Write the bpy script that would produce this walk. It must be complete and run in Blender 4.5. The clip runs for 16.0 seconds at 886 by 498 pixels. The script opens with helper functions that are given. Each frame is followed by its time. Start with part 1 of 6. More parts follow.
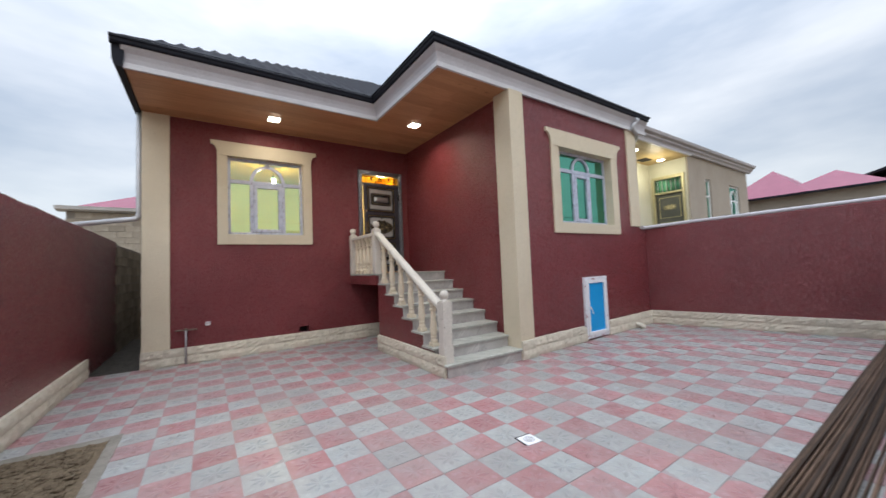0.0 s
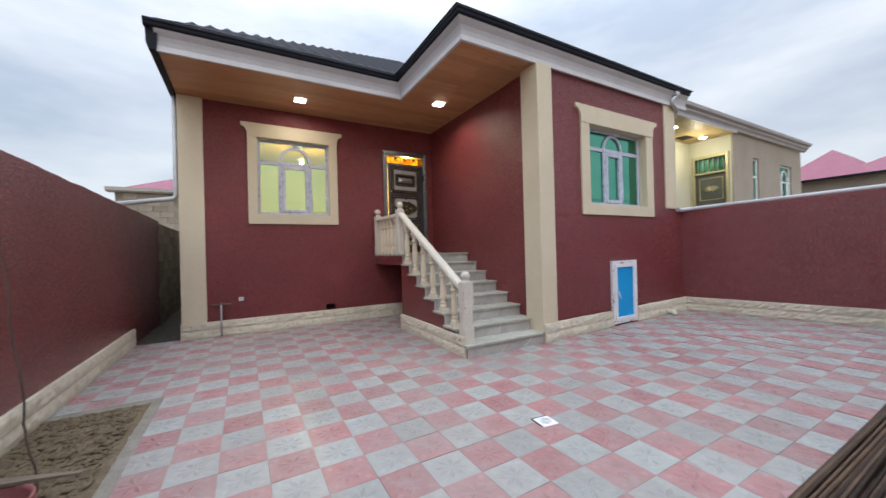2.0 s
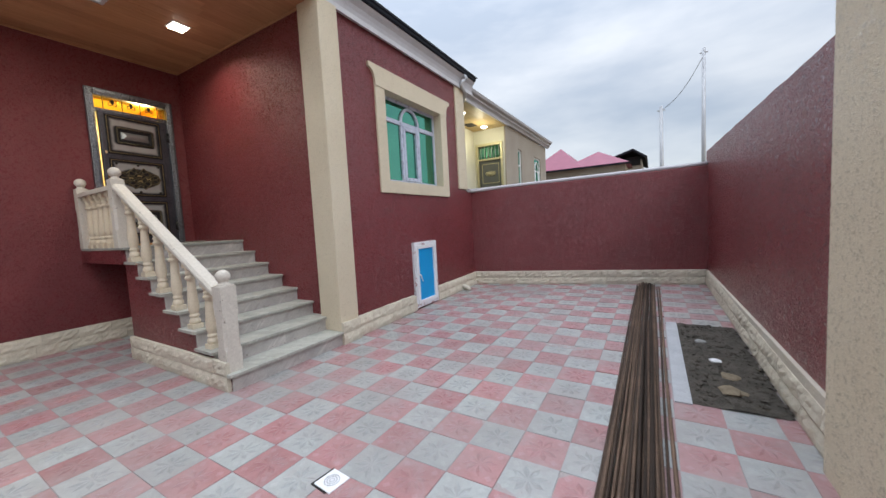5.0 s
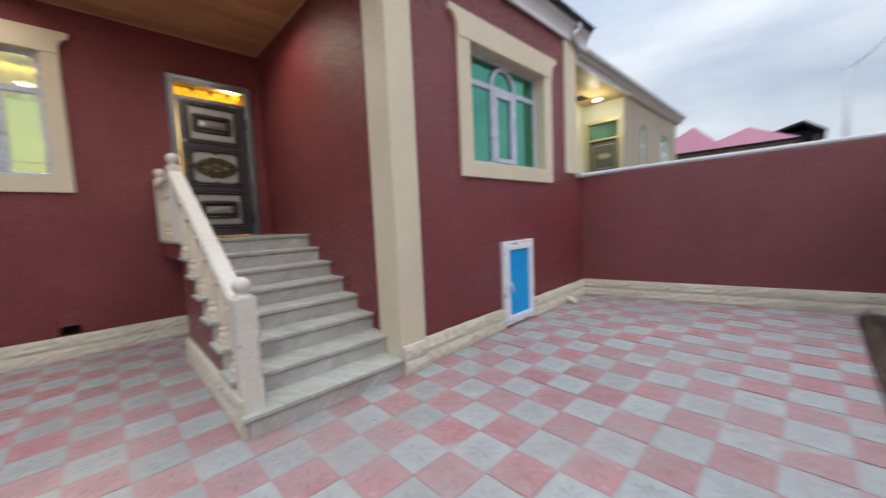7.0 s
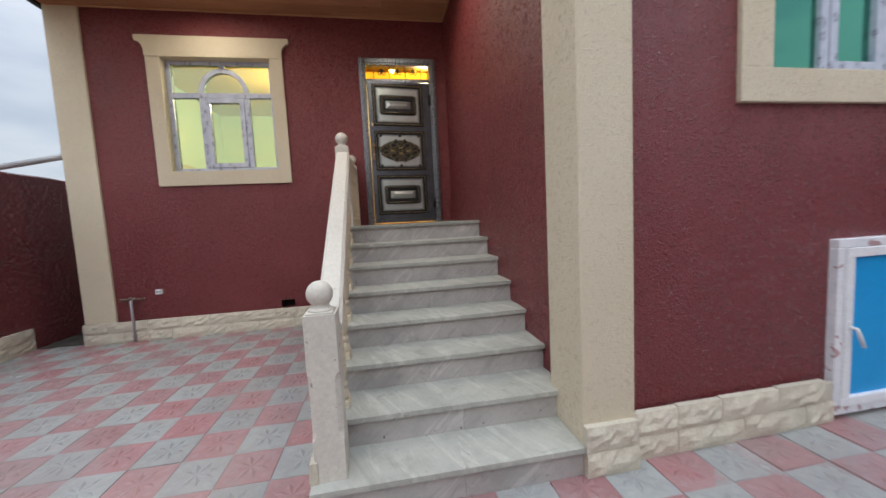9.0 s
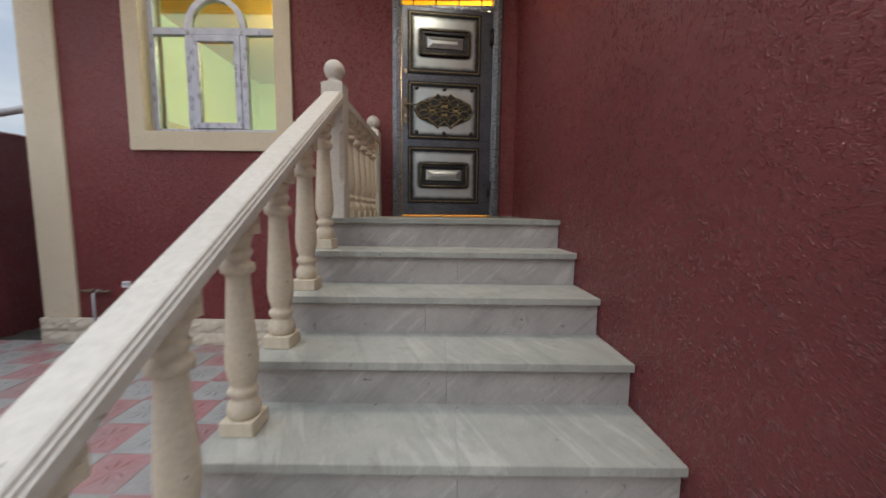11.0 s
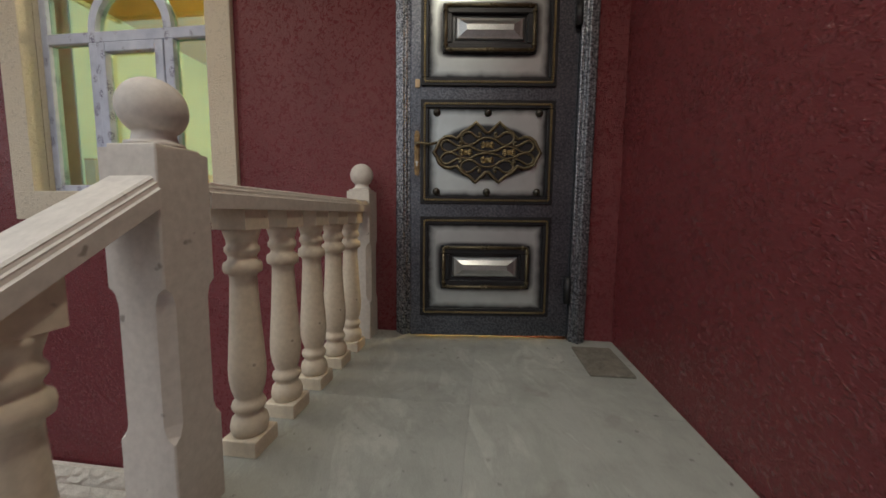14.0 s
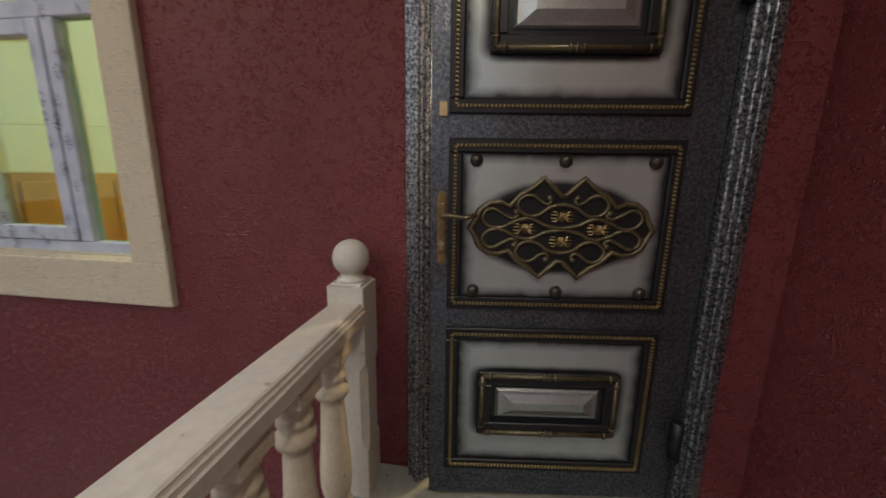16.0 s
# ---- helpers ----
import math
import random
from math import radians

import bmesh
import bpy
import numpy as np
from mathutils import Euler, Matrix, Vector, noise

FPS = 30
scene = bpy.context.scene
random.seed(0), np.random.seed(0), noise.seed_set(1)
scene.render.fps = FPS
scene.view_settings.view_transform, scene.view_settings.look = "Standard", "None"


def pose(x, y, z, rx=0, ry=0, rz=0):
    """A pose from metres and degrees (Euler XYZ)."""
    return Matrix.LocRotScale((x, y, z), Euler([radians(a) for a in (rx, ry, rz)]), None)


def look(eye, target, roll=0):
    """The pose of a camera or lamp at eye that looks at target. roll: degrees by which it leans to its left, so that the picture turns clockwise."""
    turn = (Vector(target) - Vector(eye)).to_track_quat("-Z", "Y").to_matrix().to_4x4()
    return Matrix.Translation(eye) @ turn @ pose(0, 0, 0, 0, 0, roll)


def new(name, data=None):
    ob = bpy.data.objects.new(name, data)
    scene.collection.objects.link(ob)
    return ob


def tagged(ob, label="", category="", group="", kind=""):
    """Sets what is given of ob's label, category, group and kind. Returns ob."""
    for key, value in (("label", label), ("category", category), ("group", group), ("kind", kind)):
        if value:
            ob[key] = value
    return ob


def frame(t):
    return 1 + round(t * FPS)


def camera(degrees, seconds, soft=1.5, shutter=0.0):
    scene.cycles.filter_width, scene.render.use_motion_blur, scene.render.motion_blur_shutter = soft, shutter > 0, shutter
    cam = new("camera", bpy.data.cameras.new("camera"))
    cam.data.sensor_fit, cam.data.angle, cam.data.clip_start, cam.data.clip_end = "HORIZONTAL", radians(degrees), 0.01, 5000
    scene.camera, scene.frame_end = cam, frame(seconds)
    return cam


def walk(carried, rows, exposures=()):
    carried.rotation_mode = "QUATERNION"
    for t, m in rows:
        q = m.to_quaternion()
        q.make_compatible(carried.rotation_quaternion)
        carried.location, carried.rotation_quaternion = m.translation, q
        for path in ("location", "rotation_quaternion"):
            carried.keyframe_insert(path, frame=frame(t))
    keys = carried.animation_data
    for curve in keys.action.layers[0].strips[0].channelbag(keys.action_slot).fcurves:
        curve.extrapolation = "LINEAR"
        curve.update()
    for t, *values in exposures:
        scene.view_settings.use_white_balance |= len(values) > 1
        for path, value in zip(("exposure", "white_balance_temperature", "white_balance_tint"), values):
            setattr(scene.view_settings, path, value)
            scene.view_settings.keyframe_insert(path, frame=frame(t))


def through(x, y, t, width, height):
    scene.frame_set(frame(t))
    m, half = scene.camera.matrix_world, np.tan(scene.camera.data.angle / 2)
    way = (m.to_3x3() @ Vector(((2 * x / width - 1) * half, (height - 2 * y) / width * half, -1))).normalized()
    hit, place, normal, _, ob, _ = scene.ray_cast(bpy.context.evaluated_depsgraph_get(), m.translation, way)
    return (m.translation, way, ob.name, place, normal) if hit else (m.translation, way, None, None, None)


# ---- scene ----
cam = camera(102.8, 16.0, soft=1.5, shutter=0.3)
PATH = [
    (0, (-0.065, 0.355, 1.506), (1.049, 2.013, 1.606), -2.3),
    (0.5, (-0.131, 0.435, 1.489), (0.734, 2.237, 1.548), -2.7),
    (1, (-0.147, 0.442, 1.485), (0.583, 2.303, 1.524), -4.5),
    (1.5, (-0.061, 0.384, 1.492), (0.723, 2.224, 1.51), -3.7),
    (2, (0.019, 0.345, 1.474), (1.001, 2.087, 1.482), -1.5),
    (2.5, (0.036, 0.432, 1.49), (1.177, 2.075, 1.505), -2.2),
    (3, (0.03, 0.61, 1.486), (1.111, 2.292, 1.533), -4.0),
    (3.5, (0.1, 0.703, 1.51), (1.188, 2.376, 1.634), -5.6),
    (4, (0.362, 0.719, 1.456), (1.521, 2.348, 1.398), -5.0),
    (4.5, (0.619, 0.715, 1.54), (2.193, 1.935, 1.352), -3.0),
    (4.7, (0.708, 0.768, 1.519), (2.422, 1.788, 1.371), -3.1),
    (6.8, (1.888, 1.491, 1.513), (3.498, 2.673, 1.414), -2.0),
    (7, (1.984, 1.587, 1.521), (3.366, 3.024, 1.361), -2.6),
    (7.5, (2.25, 1.832, 1.507), (3.059, 3.66, 1.433), -2.9),
    (8, (2.537, 2.077, 1.481), (3.383, 3.884, 1.346), -3.7),
    (8.5, (2.774, 2.348, 1.466), (3.497, 4.209, 1.354), -4.1),
    (8.7, (2.877, 2.467, 1.449), (3.427, 4.384, 1.305), -3.9),
    (10.8, (3.36, 4.107, 1.443), (3.253, 6.093, 1.232), 0.4),
    (11, (3.361, 4.283, 1.453), (3.363, 6.273, 1.255), 0.6),
    (11.5, (3.386, 4.698, 1.507), (3.498, 6.693, 1.416), 1.4),
    (12, (3.32, 4.957, 1.644), (3.323, 6.946, 1.428), -0.1),
    (12.5, (3.37, 5.188, 1.78), (3.714, 7.137, 1.494), 2.1),
    (13, (3.437, 5.475, 1.922), (3.517, 7.461, 1.703), -2.1),
    (13.5, (3.37, 5.729, 2.057), (3.461, 7.717, 1.857), 3.4),
    (14, (3.383, 5.963, 2.145), (3.127, 7.936, 1.949), 0.6),
    (14.5, (3.309, 6.189, 2.315), (3.001, 8.146, 2.039), 1.0),
    (15, (3.232, 6.392, 2.443), (3.104, 8.37, 2.174), -0.9),
    (15.5, (3.203, 6.608, 2.592), (2.644, 8.498, 2.251), 0.4),
    (16, (3.153, 6.788, 2.649), (2.864, 8.726, 2.245), 0.8),
]
EXPOSURES = [(0, 0.03), (7, 0.03), (8.5, 0.0), (10.8, -0.1), (12, -0.25), (13, -0.36), (14, -0.44), (15, -0.46), (16, -0.5)]
walk(cam, [(t, look(eye, target, roll)) for t, eye, target, roll in PATH], EXPOSURES)

# ---- sky: a bright overcast dusk, lighter overhead than at the horizon ----
world = bpy.data.worlds.new("overcast_sky")
scene.world = world
world.use_nodes = True
wn, wl = world.node_tree.nodes, world.node_tree.links
wn.clear()
w_out = wn.new("ShaderNodeOutputWorld")
w_sum = wn.new("ShaderNodeAddShader")
w_sky = wn.new("ShaderNodeTexSky")
w_sky.sky_type = "NISHITA"
w_sky.sun_disc = False
w_sky.sun_elevation, w_sky.sun_rotation = radians(14), radians(200)
w_b1 = wn.new("ShaderNodeBackground")
w_b1.inputs["Strength"].default_value = 0.03
wl.new(w_sky.outputs[0], w_b1.inputs["Color"])
w_geo = wn.new("ShaderNodeTexCoord")
w_sep = wn.new("ShaderNodeSeparateXYZ")
wl.new(w_geo.outputs["Generated"], w_sep.inputs[0])
w_map = wn.new("ShaderNodeMapping")
w_map.inputs["Scale"].default_value = (1.6, 1.6, 5.0)
wl.new(w_geo.outputs["Generated"], w_map.inputs[0])
w_noise = wn.new("ShaderNodeTexNoise")
w_noise.inputs["Scale"].default_value = 1.3
w_noise.inputs["Detail"].default_value = 5
w_noise.inputs["Roughness"].default_value = 0.52
wl.new(w_map.outputs[0], w_noise.inputs["Vector"])
w_ramp = wn.new("ShaderNodeValToRGB")
w_ramp.color_ramp.elements[0].position, w_ramp.color_ramp.elements[0].color = 0.36, (0.50, 0.575, 0.70, 1)
w_ramp.color_ramp.elements[1].position, w_ramp.color_ramp.elements[1].color = 0.66, (0.84, 0.88, 0.95, 1)
wl.new(w_noise.outputs["Fac"], w_ramp.inputs[0])
w_el = wn.new("ShaderNodeFloatCurve")
w_curve = w_el.mapping.curves[0]
w_curve.points[0].location, w_curve.points[1].location = (0.0, 0.16), (1.0, 1.0)
w_curve.points.new(0.35, 0.185)
w_curve.points.new(0.62, 0.30)
w_el.mapping.update()
w_gain = wn.new("ShaderNodeMath")
w_gain.operation = "MULTIPLY"
w_gain.inputs[1].default_value = 5.2
wl.new(w_el.outputs[0], w_gain.inputs[0])
wl.new(w_sep.outputs["Z"], w_el.inputs["Value"])
w_b2 = wn.new("ShaderNodeBackground")
wl.new(w_ramp.outputs[0], w_b2.inputs["Color"])
wl.new(w_gain.outputs[0], w_b2.inputs["Strength"])
wl.new(w_b1.outputs[0], w_sum.inputs[0])
wl.new(w_b2.outputs[0], w_sum.inputs[1])
wl.new(w_sum.outputs[0], w_out.inputs["Surface"])

sun_data = bpy.data.lights.new("sun", "SUN")
sun_data.energy, sun_data.angle, sun_data.color = 0.5, radians(25), (1.0, 0.97, 0.93)
sun = new("sun", sun_data)
sun.matrix_world = look((-4, -10, 14), (3, 5, 0))


def lamp(name, place, watts, size, colour, spread):
    data = bpy.data.lights.new(name, "AREA")
    data.shape, data.size, data.energy, data.color = "DISK", size, watts, colour
    data.spread = radians(spread)
    ob = new(name, data)
    x, y, z = place
    ob.matrix_world = look(place, (x, y + 0.001, z - 1))
    return ob


SOFFIT_Z = 4.37
WARM = (1.0, 0.91, 0.75)
lamp("porch_light_a", (1.0, 7.38, SOFFIT_Z - 0.035), 12, 0.16, WARM, 172)
lamp("porch_light_b", (3.42, 6.4, SOFFIT_Z - 0.035), 19, 0.16, WARM, 150)


def bulb(name, place, watts, colour):
    data = bpy.data.lights.new(name, "POINT")
    data.energy, data.shadow_soft_size, data.color = watts, 0.06, colour
    ob = new(name, data)
    ob.location = place
    return ob


bulb("bedroom_light", (1.35, 9.9, 3.70), 110, (1.0, 0.88, 0.58))
bulb("hall_light", (3.98, 9.3, 3.4), 110, (1.0, 0.80, 0.46))
bulb("neighbour_light", (11.9, 5.75, 4.30), 26, (1.0, 0.93, 0.68))

# ---- materials ----
def mat(name, colour, rough=0.6, metal=0.0, spec=0.5):
    m = bpy.data.materials.new(name)
    m.use_nodes = True
    b = m.node_tree.nodes["Principled BSDF"]
    b.inputs["Base Color"].default_value = (*colour, 1)
    b.inputs["Roughness"].default_value = rough
    b.inputs["Metallic"].default_value = metal
    b.inputs["Specular IOR Level"].default_value = spec
    return m


def node(m, kind, **inputs):
    n = m.node_tree.nodes.new(kind)
    for key, value in inputs.items():
        n.inputs[key.replace("_", " ")].default_value = value
    return n


def link(m, a, b):
    m.node_tree.links.new(a, b)


def coords(m, kind="Object", scale=(1, 1, 1)):
    tc = m.node_tree.nodes.new("ShaderNodeTexCoord")
    mp = m.node_tree.nodes.new("ShaderNodeMapping")
    mp.inputs["Scale"].default_value = scale
    link(m, tc.outputs[kind], mp.inputs[0])
    return mp.outputs[0]


def bsdf(m):
    return m.node_tree.nodes["Principled BSDF"]


def noise_of(m, vec, scale, detail=4, rough=0.55, distort=0.0):
    n = node(m, "ShaderNodeTexNoise", Scale=scale, Detail=detail, Roughness=rough, Distortion=distort)
    link(m, vec, n.inputs["Vector"])
    return n.outputs["Fac"]


def ramp(m, fac, stops):
    r = m.node_tree.nodes.new("ShaderNodeValToRGB")
    while len(r.color_ramp.elements) < len(stops):
        r.color_ramp.elements.new(0.5)
    for e, (p, c) in zip(r.color_ramp.elements, stops):
        e.position, e.color = p, (*c, 1) if len(c) == 3 else c
    link(m, fac, r.inputs[0])
    return r.outputs[0]


def mix(m, fac, a, b, blend="MIX"):
    n = m.node_tree.nodes.new("ShaderNodeMix")
    n.data_type, n.blend_type = "RGBA", blend
    for sock, v in ((n.inputs[0], fac), (n.inputs[6], a), (n.inputs[7], b)):
        if isinstance(v, (int, float)):
            sock.default_value = v
        elif isinstance(v, tuple):
            sock.default_value = (*v, 1)
        else:
            link(m, v, sock)
    return n.outputs[2]


def bump(m, height, strength=0.4, distance=0.01, before=None):
    n = node(m, "ShaderNodeBump", Strength=strength, Distance=distance)
    link(m, height, n.inputs["Height"])
    if before is not None:
        link(m, before, n.inputs["Normal"])
    link(m, n.outputs[0], bsdf(m).inputs["Normal"])
    return n.outputs[0]


def maths(m, op, a, b=0.5):
    n = m.node_tree.nodes.new("ShaderNodeMath")
    n.operation = op
    for sock, v in zip(n.inputs, (a, b)):
        if isinstance(v, (int, float)):
            sock.default_value = v
        else:
            link(m, v, sock)
    return n.outputs[0]


def mottled(name, dark, light, scale=6, fine=60, rough=0.7, relief=0.3, depth=0.004, spec=0.4, metal=0.0, random_by=None, spread=0.12, kind="Object"):
    """A surface of two near colours in large soft stains, with a fine grain in colour and relief."""
    m = mat(name, light, rough, metal, spec)
    v = coords(m, kind)
    big = noise_of(m, v, scale, 5, 0.6)
    small = noise_of(m, v, fine, 4, 0.65)
    c = ramp(m, big, [(0.3, dark), (0.7, light)])
    c = mix(m, 0.35, c, ramp(m, small, [(0.3, tuple(x * 0.72 for x in dark)), (0.7, tuple(min(1, x * 1.12) for x in light))]))
    if random_by:
        if random_by == "object":
            r = m.node_tree.nodes.new("ShaderNodeObjectInfo").outputs["Random"]
        else:
            r = m.node_tree.nodes.new("ShaderNodeNewGeometry").outputs["Random Per Island"]
        c = mix(m, 1.0, c, ramp(m, r, [(0.0, (1 - spread,) * 3), (1.0, (1, 1, 1))]), "MULTIPLY")
    link(m, c, bsdf(m).inputs["Base Color"])
    bump(m, maths(m, "ADD", big, maths(m, "MULTIPLY", small, 0.8)), relief, depth)
    return m


def pits(m, scale, share, colour):
    """Scattered small chips and stains on a surface that has its colour already."""
    before = bsdf(m).inputs["Base Color"].links[0].from_socket
    spots = noise_of(m, coords(m), scale, 2, 0.5)
    link(m, mix(m, ramp(m, spots, [(share, (0, 0, 0)), (share + 0.035, (0.75, 0.75, 0.75))]), before, colour), bsdf(m).inputs["Base Color"])


def stucco(name, dark, light, rough, spec, relief, coat=0.0):
    """Sprayed render under satin paint: fine orange peel with patches of small raised flakes."""
    m = mat(name, light, rough, 0, spec)
    v = coords(m, "Object")
    big = noise_of(m, v, 0.9, 5, 0.6)
    patch = noise_of(m, v, 5.5, 3, 0.6)
    flakes = noise_of(m, v, 44, 2, 0.5, 1.3)
    peel = noise_of(m, v, 190, 3, 0.6, 0.2)
    c = ramp(m, big, [(0.3, dark), (0.7, light)])
    c = mix(m, 0.07, c, ramp(m, peel, [(0.35, tuple(x * 0.6 for x in dark)), (0.75, tuple(min(1, x * 1.3) for x in light))]))
    link(m, c, bsdf(m).inputs["Base Color"])
    flat = ramp(m, flakes, [(0.53, (0, 0, 0)), (0.61, (1, 1, 1))])
    h = maths(m, "MULTIPLY", flat, ramp(m, patch, [(0.35, (0.25,) * 3), (0.65, (1.0,) * 3)]))
    h = maths(m, "ADD", h, maths(m, "MULTIPLY", peel, 0.9))
    bump(m, h, relief, 0.0078)
    gloss = mix(m, flat, ramp(m, patch, [(0.3, (rough * 0.9,) * 3), (0.7, (min(1, rough * 1.15),) * 3)]), (rough * 0.28,) * 3)
    link(m, gloss, bsdf(m).inputs["Roughness"])
    if coat:
        skin = node(m, "ShaderNodeBump", Strength=0.8, Distance=0.005)
        link(m, h, skin.inputs["Height"])
        link(m, skin.outputs[0], bsdf(m).inputs["Coat Normal"])
        bsdf(m).inputs["Coat Weight"].default_value = coat
        bsdf(m).inputs["Coat Roughness"].default_value = 0.10
    link(m, mix(m, flat, (spec,) * 3, (min(1, spec * 1.8),) * 3), bsdf(m).inputs["Specular IOR Level"])
    return m


def tile_mat(name, dark, light):
    m = mat(name, light, 0.42, 0, 0.45)
    v = coords(m, "Object")
    info = m.node_tree.nodes.new("ShaderNodeObjectInfo")
    isl = m.node_tree.nodes.new("ShaderNodeNewGeometry")
    geo = m.node_tree.nodes.new("ShaderNodeNewGeometry")
    world_v = geo.outputs["Position"]
    veins = noise_of(m, world_v, 9, 6, 0.68, 0.8)
    fine = noise_of(m, world_v, 95, 4, 0.7)
    grime = noise_of(m, world_v, 1.1, 6, 0.6)
    c = ramp(m, veins, [(0.3, dark), (0.68, light)])
    c = mix(m, 0.25, c, ramp(m, fine, [(0.3, tuple(x * 0.7 for x in dark)), (0.7, light)]))
    c = mix(m, 1.0, c, ramp(m, info.outputs["Random"], [(0, (0.80, 0.80, 0.80)), (0.5, (0.95, 0.95, 0.95)), (1, (1, 1, 1))]), "MULTIPLY")
    c = mix(m, ramp(m, grime, [(0.40, (0.05, 0.05, 0.05)), (0.66, (0.62, 0.62, 0.62))]), c, (0.265, 0.238, 0.228))
    smear = noise_of(m, world_v, 4.5, 6, 0.72, 1.0)
    c = mix(m, ramp(m, smear, [(0.50, (0, 0, 0)), (0.66, (0.34, 0.34, 0.34))]), c, (0.33, 0.30, 0.295))
    spots = noise_of(m, world_v, 26, 3, 0.6)
    c = mix(m, ramp(m, spots, [(0.66, (0, 0, 0)), (0.74, (0.45, 0.45, 0.45))]), c, (0.22, 0.195, 0.185))
    link(m, c, bsdf(m).inputs["Base Color"])
    link(m, ramp(m, grime, [(0.3, (0.34,) * 3), (0.7, (0.55,) * 3)]), bsdf(m).inputs["Roughness"])
    bump(m, maths(m, "ADD", maths(m, "MULTIPLY", veins, 0.6), fine), 0.16, 0.003)
    return m


RED = stucco("red_stucco", (0.155, 0.0245, 0.0285), (0.208, 0.038, 0.042), 0.38, 0.40, 0.9, 0.20)
CREAM = stucco("cream_stucco", (0.60, 0.52, 0.38), (0.68, 0.60, 0.45), 0.6, 0.35, 0.6)
TILE_GREY = tile_mat("grey_tile", (0.305, 0.322, 0.315), (0.42, 0.437, 0.428))
TILE_PINK = tile_mat("pink_tile", (0.325, 0.145, 0.148), (0.445, 0.228, 0.232))
TILE_GREY_PETAL = tile_mat("grey_tile_petal", (0.262, 0.28, 0.275), (0.375, 0.393, 0.385))
TILE_PINK_PETAL = tile_mat("pink_tile_petal", (0.30, 0.130, 0.134), (0.415, 0.205, 0.21))
TILE_GREY_WORN = tile_mat("grey_tile_worn", (0.345, 0.362, 0.355), (0.455, 0.472, 0.462))
TILE_PINK_WORN = tile_mat("pink_tile_worn", (0.37, 0.195, 0.20), (0.49, 0.28, 0.285))
JOINT = mottled("tile_joint", (0.28, 0.25, 0.24), (0.39, 0.35, 0.34), 5, 90, 0.9)
STONE = mottled("split_stone", (0.56, 0.50, 0.39), (0.74, 0.69, 0.57), 9, 70, 0.85, 0.6, 0.008, 0.2, random_by="object", spread=0.16)
RAIL = mottled("sawn_limestone", (0.54, 0.50, 0.435), (0.64, 0.60, 0.53), 2, 45, 0.62, 0.15, 0.003, 0.35)
BALUSTER = mottled("turned_limestone", (0.60, 0.515, 0.385), (0.68, 0.60, 0.46), 2.5, 55, 0.58, 0.12, 0.003, 0.35)
pits(RAIL, 19, 0.715, (0.20, 0.175, 0.14))
pits(BALUSTER, 21, 0.715, (0.22, 0.18, 0.13))
CEMENT = mottled("cement", (0.21, 0.21, 0.20), (0.33, 0.325, 0.31), 5, 60, 0.9, 0.4, 0.005)
SOIL = mottled("soil", (0.095, 0.072, 0.048), (0.20, 0.155, 0.105), 12, 70, 0.95, 0.5, 0.012, 0.1)
SOIL_DARK = mottled("dark_soil", (0.048, 0.044, 0.038), (0.115, 0.102, 0.086), 10, 70, 0.95, 0.9, 0.02, 0.1)
RUST = mottled("rusty_bar", (0.075, 0.048, 0.034), (0.24, 0.155, 0.105), 2.2, 50, 0.72, 0.4, 0.004, 0.4, 0.3, random_by="object", spread=0.85)
ROOF = mottled("dark_sheet_metal", (0.018, 0.019, 0.025), (0.032, 0.034, 0.043), 2, 40, 0.8, 0.05, 0.002, 0.08)
GUTTER = mottled("black_gutter_paint", (0.007, 0.008, 0.013), (0.014, 0.016, 0.024), 3, 80, 0.6, 0.1, 0.002, 0.15)
FASCIA = mottled("white_fascia", (0.40, 0.39, 0.41), (0.50, 0.49, 0.515), 2, 50, 0.55, 0.06, 0.002)
EDGE_WHITE = mottled("dull_white_plastic", (0.52, 0.52, 0.54), (0.62, 0.62, 0.64), 3, 60, 0.5, 0.04, 0.001)
WHITE = mottled("white_plastic", (0.70, 0.71, 0.73), (0.82, 0.83, 0.85), 3, 60, 0.35, 0.04, 0.001)
SMEARED = mottled("paint_smeared_plastic", (0.64, 0.65, 0.68), (0.80, 0.81, 0.84), 8, 60, 0.4, 0.04, 0.001)
pits(SMEARED, 13, 0.61, (0.30, 0.10, 0.10))
CREAM_PLASTIC = mottled("cream_plastic", (0.54, 0.50, 0.41), (0.66, 0.62, 0.53), 8, 60, 0.6, 0.1, 0.002)
ZINC = mottled("zinc_pipe", (0.36, 0.37, 0.39), (0.52, 0.53, 0.55), 4, 60, 0.45, 0.1, 0.002, 0.5, 0.3)
BLUE = mottled("blue_plastic", (0.0, 0.27, 0.62), (0.002, 0.34, 0.74), 2, 90, 0.5, 0.03, 0.001)
DARK = mottled("dark_void", (0.008, 0.007, 0.007), (0.016, 0.014, 0.014), 6, 40, 0.9)
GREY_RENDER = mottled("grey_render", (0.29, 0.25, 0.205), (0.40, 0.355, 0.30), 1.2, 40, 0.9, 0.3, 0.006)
# Neighbour's porch walls: lamplight is put into this paler, yellower render colour.
LAMPLIT_RENDER = mottled("lamplit_render", (0.58, 0.58, 0.47), (0.68, 0.68, 0.57), 1.2, 40, 0.85, 0.3, 0.006)
PINK_ROOF = mottled("pink_sheet_roof", (0.24, 0.060, 0.105), (0.32, 0.090, 0.14), 1.5, 20, 0.5, 0.05, 0.002)
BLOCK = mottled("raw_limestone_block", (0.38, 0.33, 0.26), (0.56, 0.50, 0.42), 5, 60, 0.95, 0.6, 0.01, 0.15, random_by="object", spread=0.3)
